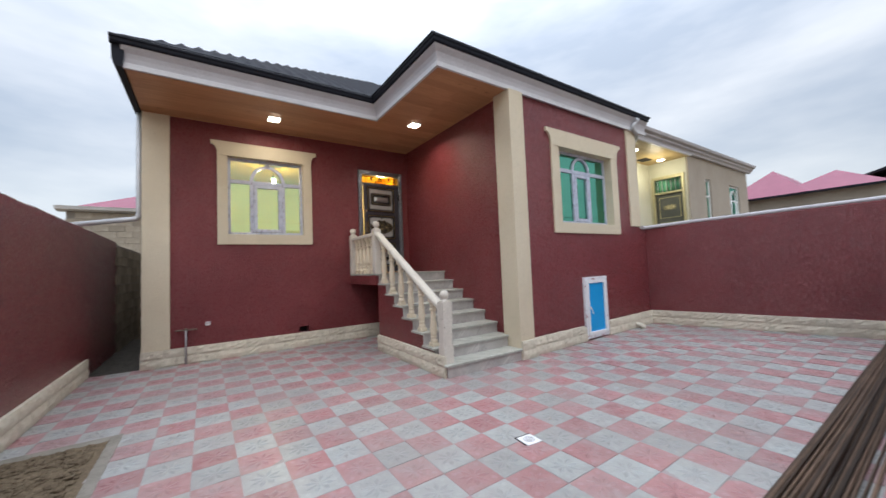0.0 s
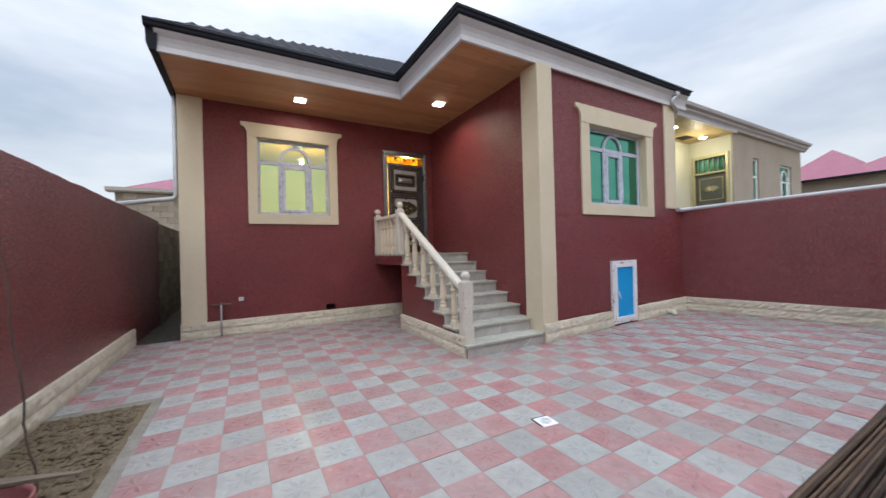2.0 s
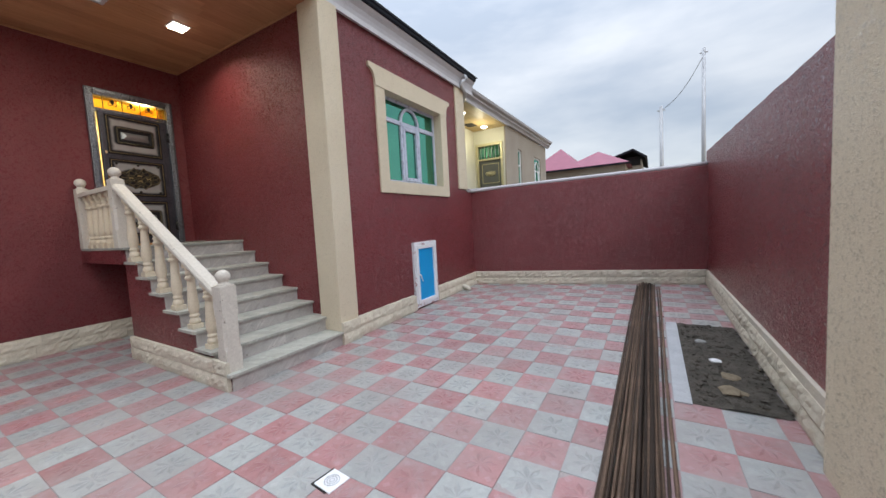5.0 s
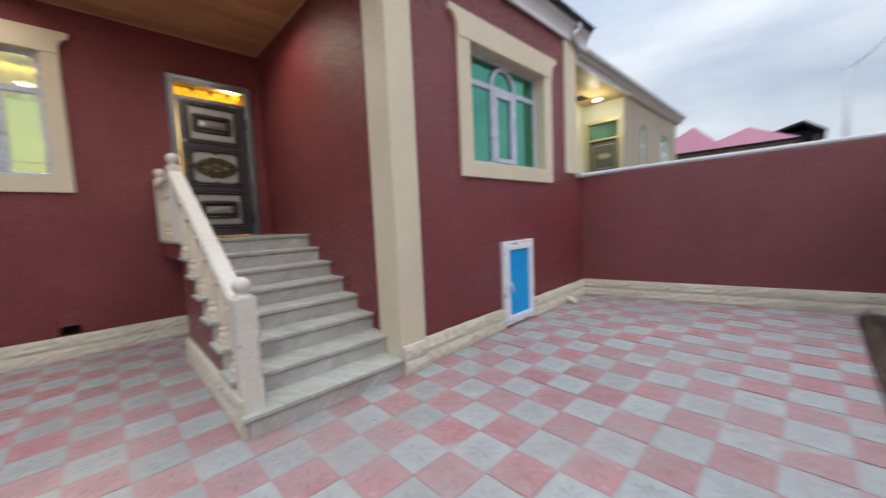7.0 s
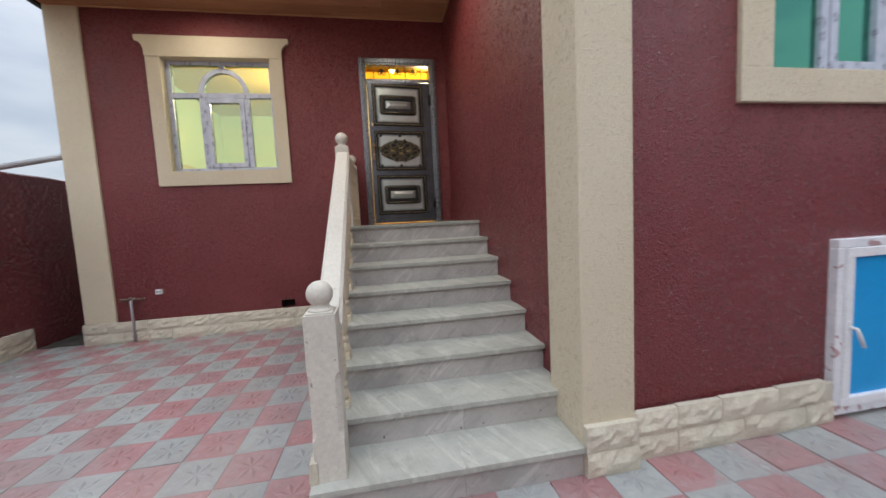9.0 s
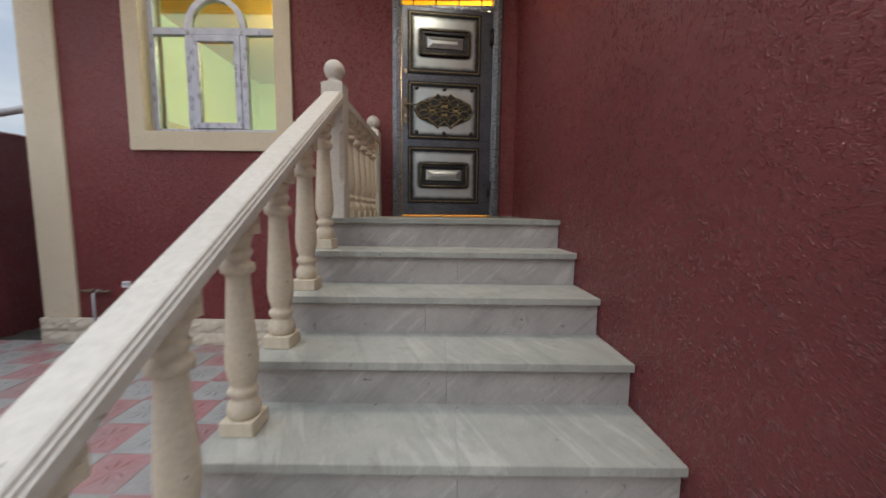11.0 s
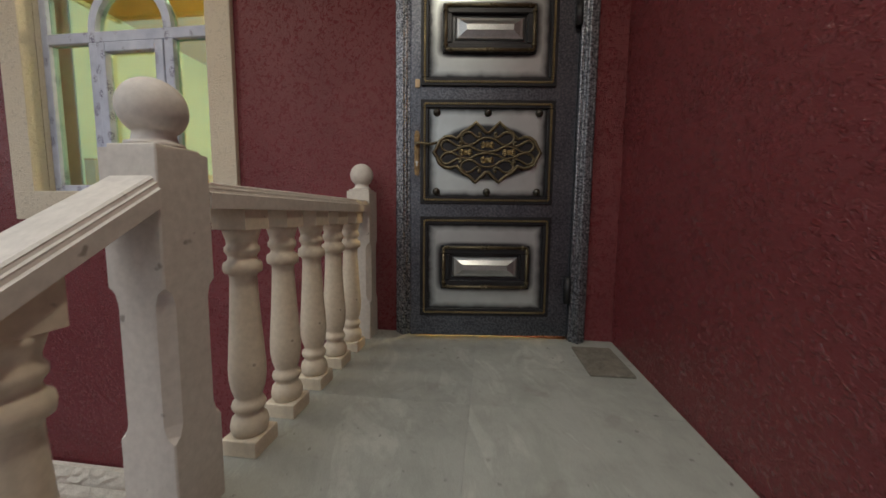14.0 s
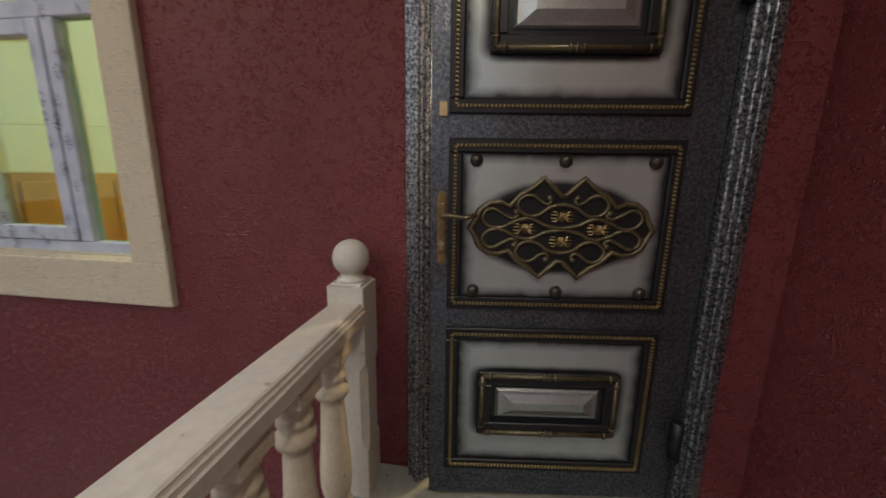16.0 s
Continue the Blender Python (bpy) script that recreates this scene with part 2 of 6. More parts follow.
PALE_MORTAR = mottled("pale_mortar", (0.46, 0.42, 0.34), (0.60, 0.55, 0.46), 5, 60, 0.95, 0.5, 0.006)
# Passage blocks: the shade of the narrow passage is put into this darker brown.
SHADED_BLOCK = mottled("shaded_limestone_block", (0.26, 0.215, 0.155), (0.42, 0.35, 0.26), 4, 60, 0.95, 0.6, 0.01, 0.15, random_by="object", spread=0.35)
BROWN_STONE = mottled("brown_stone", (0.13, 0.105, 0.072), (0.26, 0.21, 0.145), 9, 60, 0.9, 0.6, 0.008, 0.2)
MORTAR = mottled("mortar", (0.20, 0.18, 0.16), (0.32, 0.29, 0.26), 5, 60, 0.95, 0.5, 0.006)
YELLOW_WALL = mottled("yellow_wall", (0.66, 0.64, 0.42), (0.74, 0.72, 0.50), 1.5, 60, 0.8, 0.1, 0.002)
ORANGE_WOOD = mottled("orange_laminate", (0.50, 0.25, 0.05), (0.64, 0.34, 0.08), 3, 40, 0.4, 0.1, 0.002)
BARREL = mottled("red_bucket_plastic", (0.16, 0.05, 0.048), (0.29, 0.105, 0.10), 4, 40, 0.6, 0.2, 0.003)
BARK = mottled("sapling_bark", (0.07, 0.05, 0.04), (0.13, 0.10, 0.08), 20, 90, 0.9, 0.4, 0.003)
OLD_WOOD = mottled("old_board", (0.10, 0.078, 0.058), (0.21, 0.165, 0.125), 6, 60, 0.85, 0.3, 0.004)
VALVE = mottled("red_valve", (0.55, 0.05, 0.02), (0.75, 0.10, 0.04), 5, 60, 0.4)
BRASS = mottled("worn_brass", (0.34, 0.26, 0.12), (0.56, 0.44, 0.22), 20, 120, 0.38, 0.2, 0.001, 0.5, 0.85)
BRONZE = mottled("blackened_bronze", (0.06, 0.049, 0.029), (0.21, 0.172, 0.098), 30, 120, 0.34, 0.3, 0.002, 0.5, 0.6)
BLACK_IRON = mottled("black_iron", (0.010, 0.010, 0.011), (0.022, 0.022, 0.024), 12, 120, 0.42, 0.3, 0.002, 0.5, 0.3)
WOODEN_SILL = mottled("bare_wood", (0.50, 0.36, 0.20), (0.66, 0.50, 0.31), 15, 90, 0.6)
GOLD = mottled("gold_leaf_trim", (0.46, 0.42, 0.24), (0.62, 0.58, 0.38), 14, 90, 0.5, 0.3, 0.003, 0.5, 0.4)
CABLE = mat("black_cable", (0.02, 0.02, 0.022), 0.6)


def marble(name, dark, light, turn, stretch):
    """Honed marble with soft slanting veins, dusty footmarks and small dark specks."""
    m = mat(name, light, 0.45, 0, 0.45)
    geo = m.node_tree.nodes.new("ShaderNodeNewGeometry")
    info = m.node_tree.nodes.new("ShaderNodeObjectInfo")
    mp = m.node_tree.nodes.new("ShaderNodeMapping")
    mp.vector_type = "TEXTURE"
    mp.inputs["Rotation"].default_value = turn
    mp.inputs["Scale"].default_value = tuple(1 / x for x in stretch)
    shift = m.node_tree.nodes.new("ShaderNodeVectorMath")
    shift.operation = "MULTIPLY_ADD"
    link(m, info.outputs["Random"], shift.inputs[0])
    shift.inputs[1].default_value = (7.0, 11.0, 5.0)
    link(m, geo.outputs["Position"], shift.inputs[2])
    link(m, shift.outputs[0], mp.inputs[0])
    pos = geo.outputs["Position"]
    veins = noise_of(m, mp.outputs[0], 1.0, 7, 0.68, 0.8)
    dust = noise_of(m, pos, 3.2, 6, 0.68)
    stain = noise_of(m, pos, 9.0, 4, 0.6, 0.6)
    grain = noise_of(m, pos, 260, 2, 0.6)
    specks = noise_of(m, pos, 34, 2, 0.45)
    where = noise_of(m, pos, 2.1, 2, 0.5)
    c = ramp(m, veins, [(0.34, dark), (0.47, light), (0.53, tuple(x * 0.93 for x in light)), (0.62, tuple(min(1, x * 1.2) for x in light))])
    c = mix(m, ramp(m, dust, [(0.42, (0, 0, 0)), (0.68, (0.6, 0.6, 0.6))]), c, tuple(x * 0.74 for x in dark))
    c = mix(m, ramp(m, stain, [(0.60, (0, 0, 0)), (0.74, (0.45, 0.45, 0.45))]), c, (0.20, 0.185, 0.155))
    c = mix(m, ramp(m, grain, [(0.35, (0.22,) * 3), (0.6, (0, 0, 0))]), c, tuple(x * 0.6 for x in dark))
    dot = maths(m, "MULTIPLY", ramp(m, specks, [(0.71, (0, 0, 0)), (0.75, (0.8, 0.8, 0.8))]), ramp(m, where, [(0.45, (0.15,) * 3), (0.62, (1, 1, 1))]))
    c = mix(m, dot, c, (0.075, 0.068, 0.06))
    link(m, c, bsdf(m).inputs["Base Color"])
    link(m, ramp(m, dust, [(0.3, (0.36,) * 3), (0.7, (0.7,) * 3)]), bsdf(m).inputs["Roughness"])
    bump(m, maths(m, "ADD", veins, grain), 0.08, 0.002)
    return m


MARBLE = marble("tread_marble", (0.362, 0.367, 0.325), (0.445, 0.447, 0.40), (0.0, 0.0, 0.42), (11.0, 1.3, 3.0))
MARBLE_DUSTY = marble("dusty_landing_marble", (0.315, 0.328, 0.29), (0.365, 0.375, 0.335), (0.0, 0.0, 0.3), (6.0, 2.0, 3.0))
RISER = marble("riser_marble", (0.37, 0.345, 0.325), (0.475, 0.45, 0.425), (0.0, 0.8, 0.0), (13.0, 3.0, 1.8))


def plank_mat():
    m = mat("soffit_plank", (0.4, 0.2, 0.08), 0.42, 0, 0.4)
    geo = m.node_tree.nodes.new("ShaderNodeNewGeometry")
    mp = m.node_tree.nodes.new("ShaderNodeMapping")
    mp.inputs["Scale"].default_value = (1.2, 16, 16)
    link(m, geo.outputs["Position"], mp.inputs[0])
    grain = noise_of(m, mp.outputs[0], 2.2, 5, 0.6, 0.6)
    knots = noise_of(m, geo.outputs["Position"], 7, 2, 0.5)
    c = ramp(m, grain, [(0.3, (0.47, 0.235, 0.115)), (0.7, (0.60, 0.33, 0.18))])
    c = mix(m, 1.0, c, ramp(m, geo.outputs["Random Per Island"], [(0, (0.80, 0.77, 0.74)), (1, (1, 1, 1))]), "MULTIPLY")
    c = mix(m, ramp(m, knots, [(0.70, (0, 0, 0)), (0.78, (0.5, 0.5, 0.5))]), c, (0.16, 0.06, 0.02))
    link(m, c, bsdf(m).inputs["Base Color"])
    bump(m, grain, 0.08, 0.002)
    return m


PLANK = plank_mat()


def film_mat():
    """White window profile still under its printed protective film: pale blue-grey with small dark marks."""
    m = mat("film_covered_profile", (0.6, 0.62, 0.66), 0.4)
    v = coords(m, "Object")
    vor = node(m, "ShaderNodeTexVoronoi", Scale=15.0)
    mp = node(m, "ShaderNodeMapping", Scale=(1.0, 1.0, 0.62))
    link(m, v, mp.inputs[0])
    link(m, mp.outputs[0], vor.inputs["Vector"])
    marks = noise_of(m, v, 120, 2, 0.5)
    spot = ramp(m, vor.outputs["Distance"], [(0.24, (1, 1, 1)), (0.40, (0, 0, 0))])
    ink = maths(m, "MULTIPLY", spot, ramp(m, marks, [(0.44, (0, 0, 0)), (0.54, (0.85, 0.85, 0.85))]))
    c = ramp(m, noise_of(m, v, 9, 4), [(0.3, (0.38, 0.42, 0.53)), (0.7, (0.54, 0.58, 0.68))])
    link(m, mix(m, ink, c, (0.13, 0.11, 0.19)), bsdf(m).inputs["Base Color"])
    bump(m, marks, 0.1, 0.001)
    return m


FILM = film_mat()


def glass_mat(name, through, mirror, share, rough=0.0):
    """Coated window glass: partly clear and tinted, partly a tinted mirror, more so at a glance."""
    m = bpy.data.materials.new(name)
    m.use_nodes = True
    nt = m.node_tree
    nt.nodes.clear()
    out = nt.nodes.new("ShaderNodeOutputMaterial")
    mixer = nt.nodes.new("ShaderNodeMixShader")
    clear = nt.nodes.new("ShaderNodeBsdfTransparent")
    clear.inputs[0].default_value = (*through, 1)
    gloss = nt.nodes.new("ShaderNodeBsdfGlossy")
    gloss.inputs["Color"].default_value = (*mirror, 1)
    gloss.inputs["Roughness"].default_value = rough
    facing = nt.nodes.new("ShaderNodeLayerWeight")
    fres = nt.nodes.new("ShaderNodeMath")
    fres.operation = "POWER"
    fres.inputs[1].default_value = 4.0
    nt.links.new(facing.outputs["Facing"], fres.inputs[0])
    add = nt.nodes.new("ShaderNodeMath")
    add.operation = "ADD"
    add.use_clamp = True
    add.inputs[1].default_value = share
    nt.links.new(fres.outputs[0], add.inputs[0])
    nt.links.new(add.outputs[0], mixer.inputs[0])
    nt.links.new(clear.outputs[0], mixer.inputs[1])
    nt.links.new(gloss.outputs[0], mixer.inputs[2])
    nt.links.new(mixer.outputs[0], out.inputs["Surface"])
    return m


GLASS = glass_mat("green_coated_glass", (0.45, 0.75, 0.55), (0.17, 0.50, 0.38), 0.60)
GLASS_LIT = glass_mat("pale_green_glass", (0.84, 0.97, 0.86), (0.46, 0.72, 0.64), 0.20)
AMBER = glass_mat("amber_glass", (1.0, 0.80, 0.30), (0.9, 0.7, 0.4), 0.06)


def glow(name, colour, strength):
    m = bpy.data.materials.new(name)
    m.use_nodes = True
    b = bsdf(m)
    b.inputs["Base Color"].default_value = (0.9, 0.9, 0.85, 1)
    b.inputs["Emission Color"].default_value = (*colour, 1)
    b.inputs["Emission Strength"].default_value = strength
    return m


LAMP = glow("lamp_diffuser", (1.0, 0.93, 0.76), 9.0)


def hammered(name, silver):
    """Blue-black hammered enamel; silver: how much bright brushing lies on it."""
    m = mat(name, (0.09, 0.095, 0.10), 0.30, 0.8, 0.5)
    v = coords(m, "Object")
    a = noise_of(m, v, 95, 3, 0.6, 0.6)
    b = noise_of(m, v, 4, 4, 0.6)
    c = ramp(m, b, [(0.3, (0.05, 0.055, 0.068)), (0.7, (0.125, 0.135, 0.16))])
    c = mix(m, silver, c, ramp(m, a, [(0.42, (0.025, 0.028, 0.036)), (0.62, (0.46, 0.48, 0.52))]))
    link(m, c, bsdf(m).inputs["Base Color"])
    bump(m, a, 0.6, 0.003)
    return m


HAMMERED = hammered("hammered_enamel", 0.22)
HAMMERED_SILVER = hammered("silvered_enamel", 0.75)


def patina_panel(name, half, power):
    """Silver door panel, sprayed black along its rim and round the ornament in its middle.

    half: half width and height of the ornament as shares of the panel; power: 2 for an oval, 8 for a rectangle."""
    m = mat(name, (0.5, 0.5, 0.5), 0.30, 0.6, 0.5)
    tc = m.node_tree.nodes.new("ShaderNodeTexCoord")
    sep = m.node_tree.nodes.new("ShaderNodeSeparateXYZ")
    link(m, tc.outputs["Generated"], sep.inputs[0])
    dx = maths(m, "ABSOLUTE", maths(m, "SUBTRACT", sep.outputs["X"], 0.5))
    dz = maths(m, "ABSOLUTE", maths(m, "SUBTRACT", sep.outputs["Z"], 0.5))
    blot = maths(m, "MULTIPLY", noise_of(m, tc.outputs["Object"], 16, 4), 0.05)
    d = maths(m, "ADD", maths(m, "MAXIMUM", dx, dz), blot)
    silver = ramp(m, noise_of(m, tc.outputs["Object"], 6, 4), [(0.3, (0.44, 0.475, 0.47)), (0.7, (0.54, 0.58, 0.575))])
    rim = ramp(m, d, [(0.445, (0, 0, 0)), (0.485, (0.45,) * 3), (0.515, (0.95,) * 3)])
    e = maths(m, "ADD", maths(m, "POWER", maths(m, "DIVIDE", dx, half[0]), power), maths(m, "POWER", maths(m, "DIVIDE", dz, half[1]), power))
    e = maths(m, "ADD", maths(m, "POWER", e, 1.0 / power), maths(m, "MULTIPLY", blot, 1.2))
    core = ramp(m, maths(m, "MULTIPLY", e, 0.5), [(0.53, (0.95,) * 3), (0.60, (0, 0, 0))])
    spray = maths(m, "MAXIMUM", rim, core)
    c = mix(m, spray, silver, (0.015, 0.015, 0.018))
    link(m, c, bsdf(m).inputs["Base Color"])
    bump(m, noise_of(m, tc.outputs["Object"], 160, 3), 0.12, 0.001)
    return m


PANEL = patina_panel("patina_panel", (0.385, 0.26), 8)
PANEL_OVAL = patina_panel("patina_panel_oval", (0.395, 0.29), 2)

# ---- building helpers ----
def box(bm, x0, x1, y0, y1, z0, z1):
    vs = [bm.verts.new(p) for p in ((x0, y0, z0), (x1, y0, z0), (x1, y1, z0), (x0, y1, z0), (x0, y0, z1), (x1, y0, z1), (x1, y1, z1), (x0, y1, z1))]
    for f in ((0, 3, 2, 1), (4, 5, 6, 7), (0, 1, 5, 4), (1, 2, 6, 5), (2, 3, 7, 6), (3, 0, 4, 7)):
        bm.faces.new([vs[i] for i in f])
    return vs


def soft_box(bm, x0, x1, y0, y1, z0, z1, r=0.006, segments=2):
    sub = bmesh.new()
    box(sub, x0, x1, y0, y1, z0, z1)
    bmesh.ops.bevel(sub, geom=sub.edges[:], offset=r, segments=segments, affect="EDGES", profile=0.5)
    pour(bm, sub)


def pour(bm, sub, m=None):
    """Adds the mesh sub to bm, moved by m, and frees it."""
    got = {}
    for v in sub.verts:
        got[v] = bm.verts.new(m @ v.co if m is not None else v.co)
    for f in sub.faces:
        nf = bm.faces.new([got[v] for v in f.verts])
        nf.smooth = f.smooth
    sub.free()


def extrude_profile(bm, pts, axis, a, b):
    """A closed outline in the two other axes (in x, y, z order), drawn from a to b along axis."""
    def at(p, q):
        c = list(p)
        c.insert("xyz".index(axis), q)
        return c
    A = [bm.verts.new(at(p, a)) for p in pts]
    B = [bm.verts.new(at(p, b)) for p in pts]
    n = len(pts)
    for i in range(n):
        bm.faces.new((A[i], A[(i + 1) % n], B[(i + 1) % n], B[i]))
    bm.faces.new(A[::-1])
    bm.faces.new(B)
    bmesh.ops.recalc_face_normals(bm, faces=bm.faces[:])


def tube(bm, pts, r, sides=8, taper=None, closed=False):
    """A round bar along points."""
    rings = []
    n = len(pts)
    pts = [Vector(p) for p in pts]
    side = None
    for i, p in enumerate(pts):
        a = pts[(i - 1) % n] if closed or i > 0 else p
        b = pts[(i + 1) % n] if closed or i < n - 1 else p
        d = (b - a).normalized()
        if side is None:
            side = d.orthogonal().normalized()
        side = (side - d * side.dot(d)).normalized()
        up = d.cross(side)
        rr = r if taper is None else r * (1 + (taper - 1) * i / max(1, n - 1))
        rings.append([bm.verts.new(p + (side * math.cos(t) + up * math.sin(t)) * rr) for t in (2 * math.pi * k / sides for k in range(sides))])
    for i in range(n if closed else n - 1):
        A, B = rings[i], rings[(i + 1) % n]
        for k in range(sides):
            f = bm.faces.new((A[k], A[(k + 1) % sides], B[(k + 1) % sides], B[k]))
            f.smooth = True
    if not closed:
        bm.faces.new(rings[0][::-1])
        bm.faces.new(rings[-1])


def lathe(bm, profile, sides=16, centre=(0, 0, 0)):
    """Turned on a vertical axis from (radius, height) pairs."""
    cx, cy, cz = centre
    rings = [[bm.verts.new((cx + r * math.cos(2 * math.pi * k / sides), cy + r * math.sin(2 * math.pi * k / sides), cz + h)) for k in range(sides)] for r, h in profile]
    for A, B in zip(rings, rings[1:]):
        for k in range(sides):
            f = bm.faces.new((A[k], A[(k + 1) % sides], B[(k + 1) % sides], B[k]))
            f.smooth = True
    bm.faces.new(rings[0][::-1])
    bm.faces.new(rings[-1])


def mesh_of(bm, name, material):
    me = bpy.data.meshes.new(name)
    bmesh.ops.recalc_face_normals(bm, faces=bm.faces[:])
    bm.to_mesh(me)
    bm.free()
    me.materials.append(material)
    return me


def solid(name, bm, material, label="", category="", kind="", group=""):
    return tagged(new(name, mesh_of(bm, name, material)), label, category, group, kind)


def part(name, bm, material, parent, label=""):
    ob = new(name, mesh_of(bm, name, material) if isinstance(bm, bmesh.types.BMesh) else bm)
    ob.parent = parent
    return tagged(ob, label)


def thing(name, place=(0, 0, 0), label="", category="", group="", kind=""):
    ob = new(name)
    ob.empty_display_size = 0.1
    ob.location = place
    return tagged(ob, label, category, group, kind)


def wall_sheet(bm, axis, u0, u1, z0, z1, near, far, holes=()):
    """A wall from u0 to u1 with thickness near..far along axis ('y': runs in x; 'x': runs in y) and through openings (u0, u1, z0, z1)."""
    us = sorted({u0, u1, *[h[0] for h in holes], *[h[1] for h in holes]})
    zs = sorted({z0, z1, *[h[2] for h in holes], *[h[3] for h in holes]})

    def full(i, j):
        if not (0 <= i < len(us) - 1 and 0 <= j < len(zs) - 1):
            return False
        u, z = (us[i] + us[i + 1]) / 2, (zs[j] + zs[j + 1]) / 2
        return not any(h[0] < u < h[1] and h[2] < z < h[3] for h in holes)

    cache = {}

    def vert(u, d, z):
        key = (round(u, 5), round(d, 5), round(z, 5))
        if key not in cache:
            cache[key] = bm.verts.new((u, d, z) if axis == "y" else (d, u, z))
        return cache[key]

    for i in range(len(us) - 1):
        for j in range(len(zs) - 1):
            if not full(i, j):
                continue
            a, b, c, d = us[i], us[i + 1], zs[j], zs[j + 1]
            for q in (near, far):
                bm.faces.new([vert(a, q, c), vert(b, q, c), vert(b, q, d), vert(a, q, d)])
            if not full(i - 1, j):
                bm.faces.new([vert(a, near, c), vert(a, far, c), vert(a, far, d), vert(a, near, d)])
            if not full(i + 1, j):
                bm.faces.new([vert(b, near, c), vert(b, far, c), vert(b, far, d), vert(b, near, d)])
            if not full(i, j - 1):
                bm.faces.new([vert(a, near, c), vert(b, near, c), vert(b, far, c), vert(a, far, c)])
            if not full(i, j + 1):
                bm.faces.new([vert(a, near, d), vert(b, near, d), vert(b, far, d), vert(a, far, d)])


# ---- plan, in metres ----
DOOR_Y, FRONT_Y, STAIR_X, WEST_X, EAST_X = 8.06, 4.44, 4.10, -0.95, 8.00
LANDING = 1.42
WIN1 = (0.28, 1.64, 2.27, 3.77)
WIN2 = (5.29, 6.97, 2.22, 3.62)
DOOR = (2.90, 3.86, 1.42, 3.74)
HATCH = (5.80, 6.50, 0.09, 1.19)


def floor_z(x):
    """The paving rises gently away from the drain."""
    return 0.0 if x < 4.5 else 0.07 * (x - 4.5) / 4.0


# ---- ground: one sheet to the horizon ----
bm = bmesh.new()
S = 900
cut = [-S, -1.72, 9.3, S]
ys = [-S, -0.05, 12.0, S]
vs = {(i, j): bm.verts.new((cut[i], ys[j], -0.06)) for i in range(4) for j in range(4)}
for i in range(3):
    for j in range(3):
        bm.faces.new((vs[i, j], vs[i + 1, j], vs[i + 1, j + 1], vs[i, j + 1]))
solid("ground", bm, SOIL, "bare brown earth around the yard", "ground", "structure")

# ---- house walls ----
bm = bmesh.new()
wall_sheet(bm, "y", WEST_X, STAIR_X, 0, 4.40, DOOR_Y, DOOR_Y + 0.28, [WIN1, DOOR, (1.51, 1.70, 0.285, 0.405)])
solid("wall_porch", bm, RED, "dark red rough-rendered house wall with window and door", "wall", "structure")
bm = bmesh.new()
wall_sheet(bm, "x", FRONT_Y + 0.3, DOOR_Y, 0, 4.40, STAIR_X, STAIR_X + 0.28)
solid("wall_stair", bm, RED, "dark red rough-rendered wall beside the stairs", "wall", "structure")
bm = bmesh.new()
wall_sheet(bm, "y", STAIR_X, EAST_X, 0, 4.40, FRONT_Y, FRONT_Y + 0.28, [WIN2, HATCH])
wall_sheet(bm, "y", EAST_X, 8.26, 0, 2.19, FRONT_Y, FRONT_Y + 0.28)
solid("wall_front", bm, RED, "dark red rough-rendered front wall with green-glazed window", "wall", "structure")
bm = bmesh.new()
wall_sheet(bm, "x", DOOR_Y + 0.28, 15.5, 0, 4.60, WEST_X, WEST_X + 0.25)
solid("wall_west", bm, MORTAR, "unrendered side wall of the house", "wall", "structure")
bm = bmesh.new()
wall_sheet(bm, "x", FRONT_Y + 0.28, 15.5, 0, 4.60, EAST_X - 0.25, EAST_X)
solid("wall_east", bm, MORTAR, "plain side wall of the house", "wall", "structure")
bm = bmesh.new()
wall_sheet(bm, "y", WEST_X, EAST_X, 0, 4.60, 15.5, 15.75)
solid("wall_back", bm, MORTAR, "plain back wall of the house", "wall", "structure")

# ---- rooms behind the glass ----
def room(x0, x1, y0, y1, wall_material, name, holes):
    t = 0.05
    for suffix, args in (("left", ("x", y0, y1, LANDING, 4.2, x0, x0 + t)), ("right", ("x", y0, y1, LANDING, 4.2, x1 - t, x1)),
                         ("back", ("y", x0, x1, LANDING, 4.2, y1, y1 + t)), ("front", ("y", x0 + t, x1 - t, LANDING, 4.2, y0, y0 + 0.012, holes))):
        b = bmesh.new()
        wall_sheet(b, *args)
        solid("wall_" + name + "_" + suffix, b, wall_material if suffix == "right" or name == "bedroom" else YELLOW_WALL, "plain painted wall of the lit room indoors", "wall", "structure")
    b = bmesh.new()
    n = max(2, int((x1 - x0) / 0.19))
    for i in range(n):
        box(b, x0 + (x1 - x0) * i / n + 0.001, x0 + (x1 - x0) * (i + 1) / n - 0.001, y0 - 0.2, y1, LANDING - 0.02, LANDING + 0.01)
    solid("floor_" + name, b, ORANGE_WOOD, "orange-brown laminate floor indoors", "floor", "structure")
    b = bmesh.new()
    box(b, x0, x1, y0, y1, 4.2, 4.26)
    solid("ceiling_" + name, b, ORANGE_WOOD if name == "bedroom" else YELLOW_WALL, "varnished wooden ceiling indoors", "ceiling", "structure")


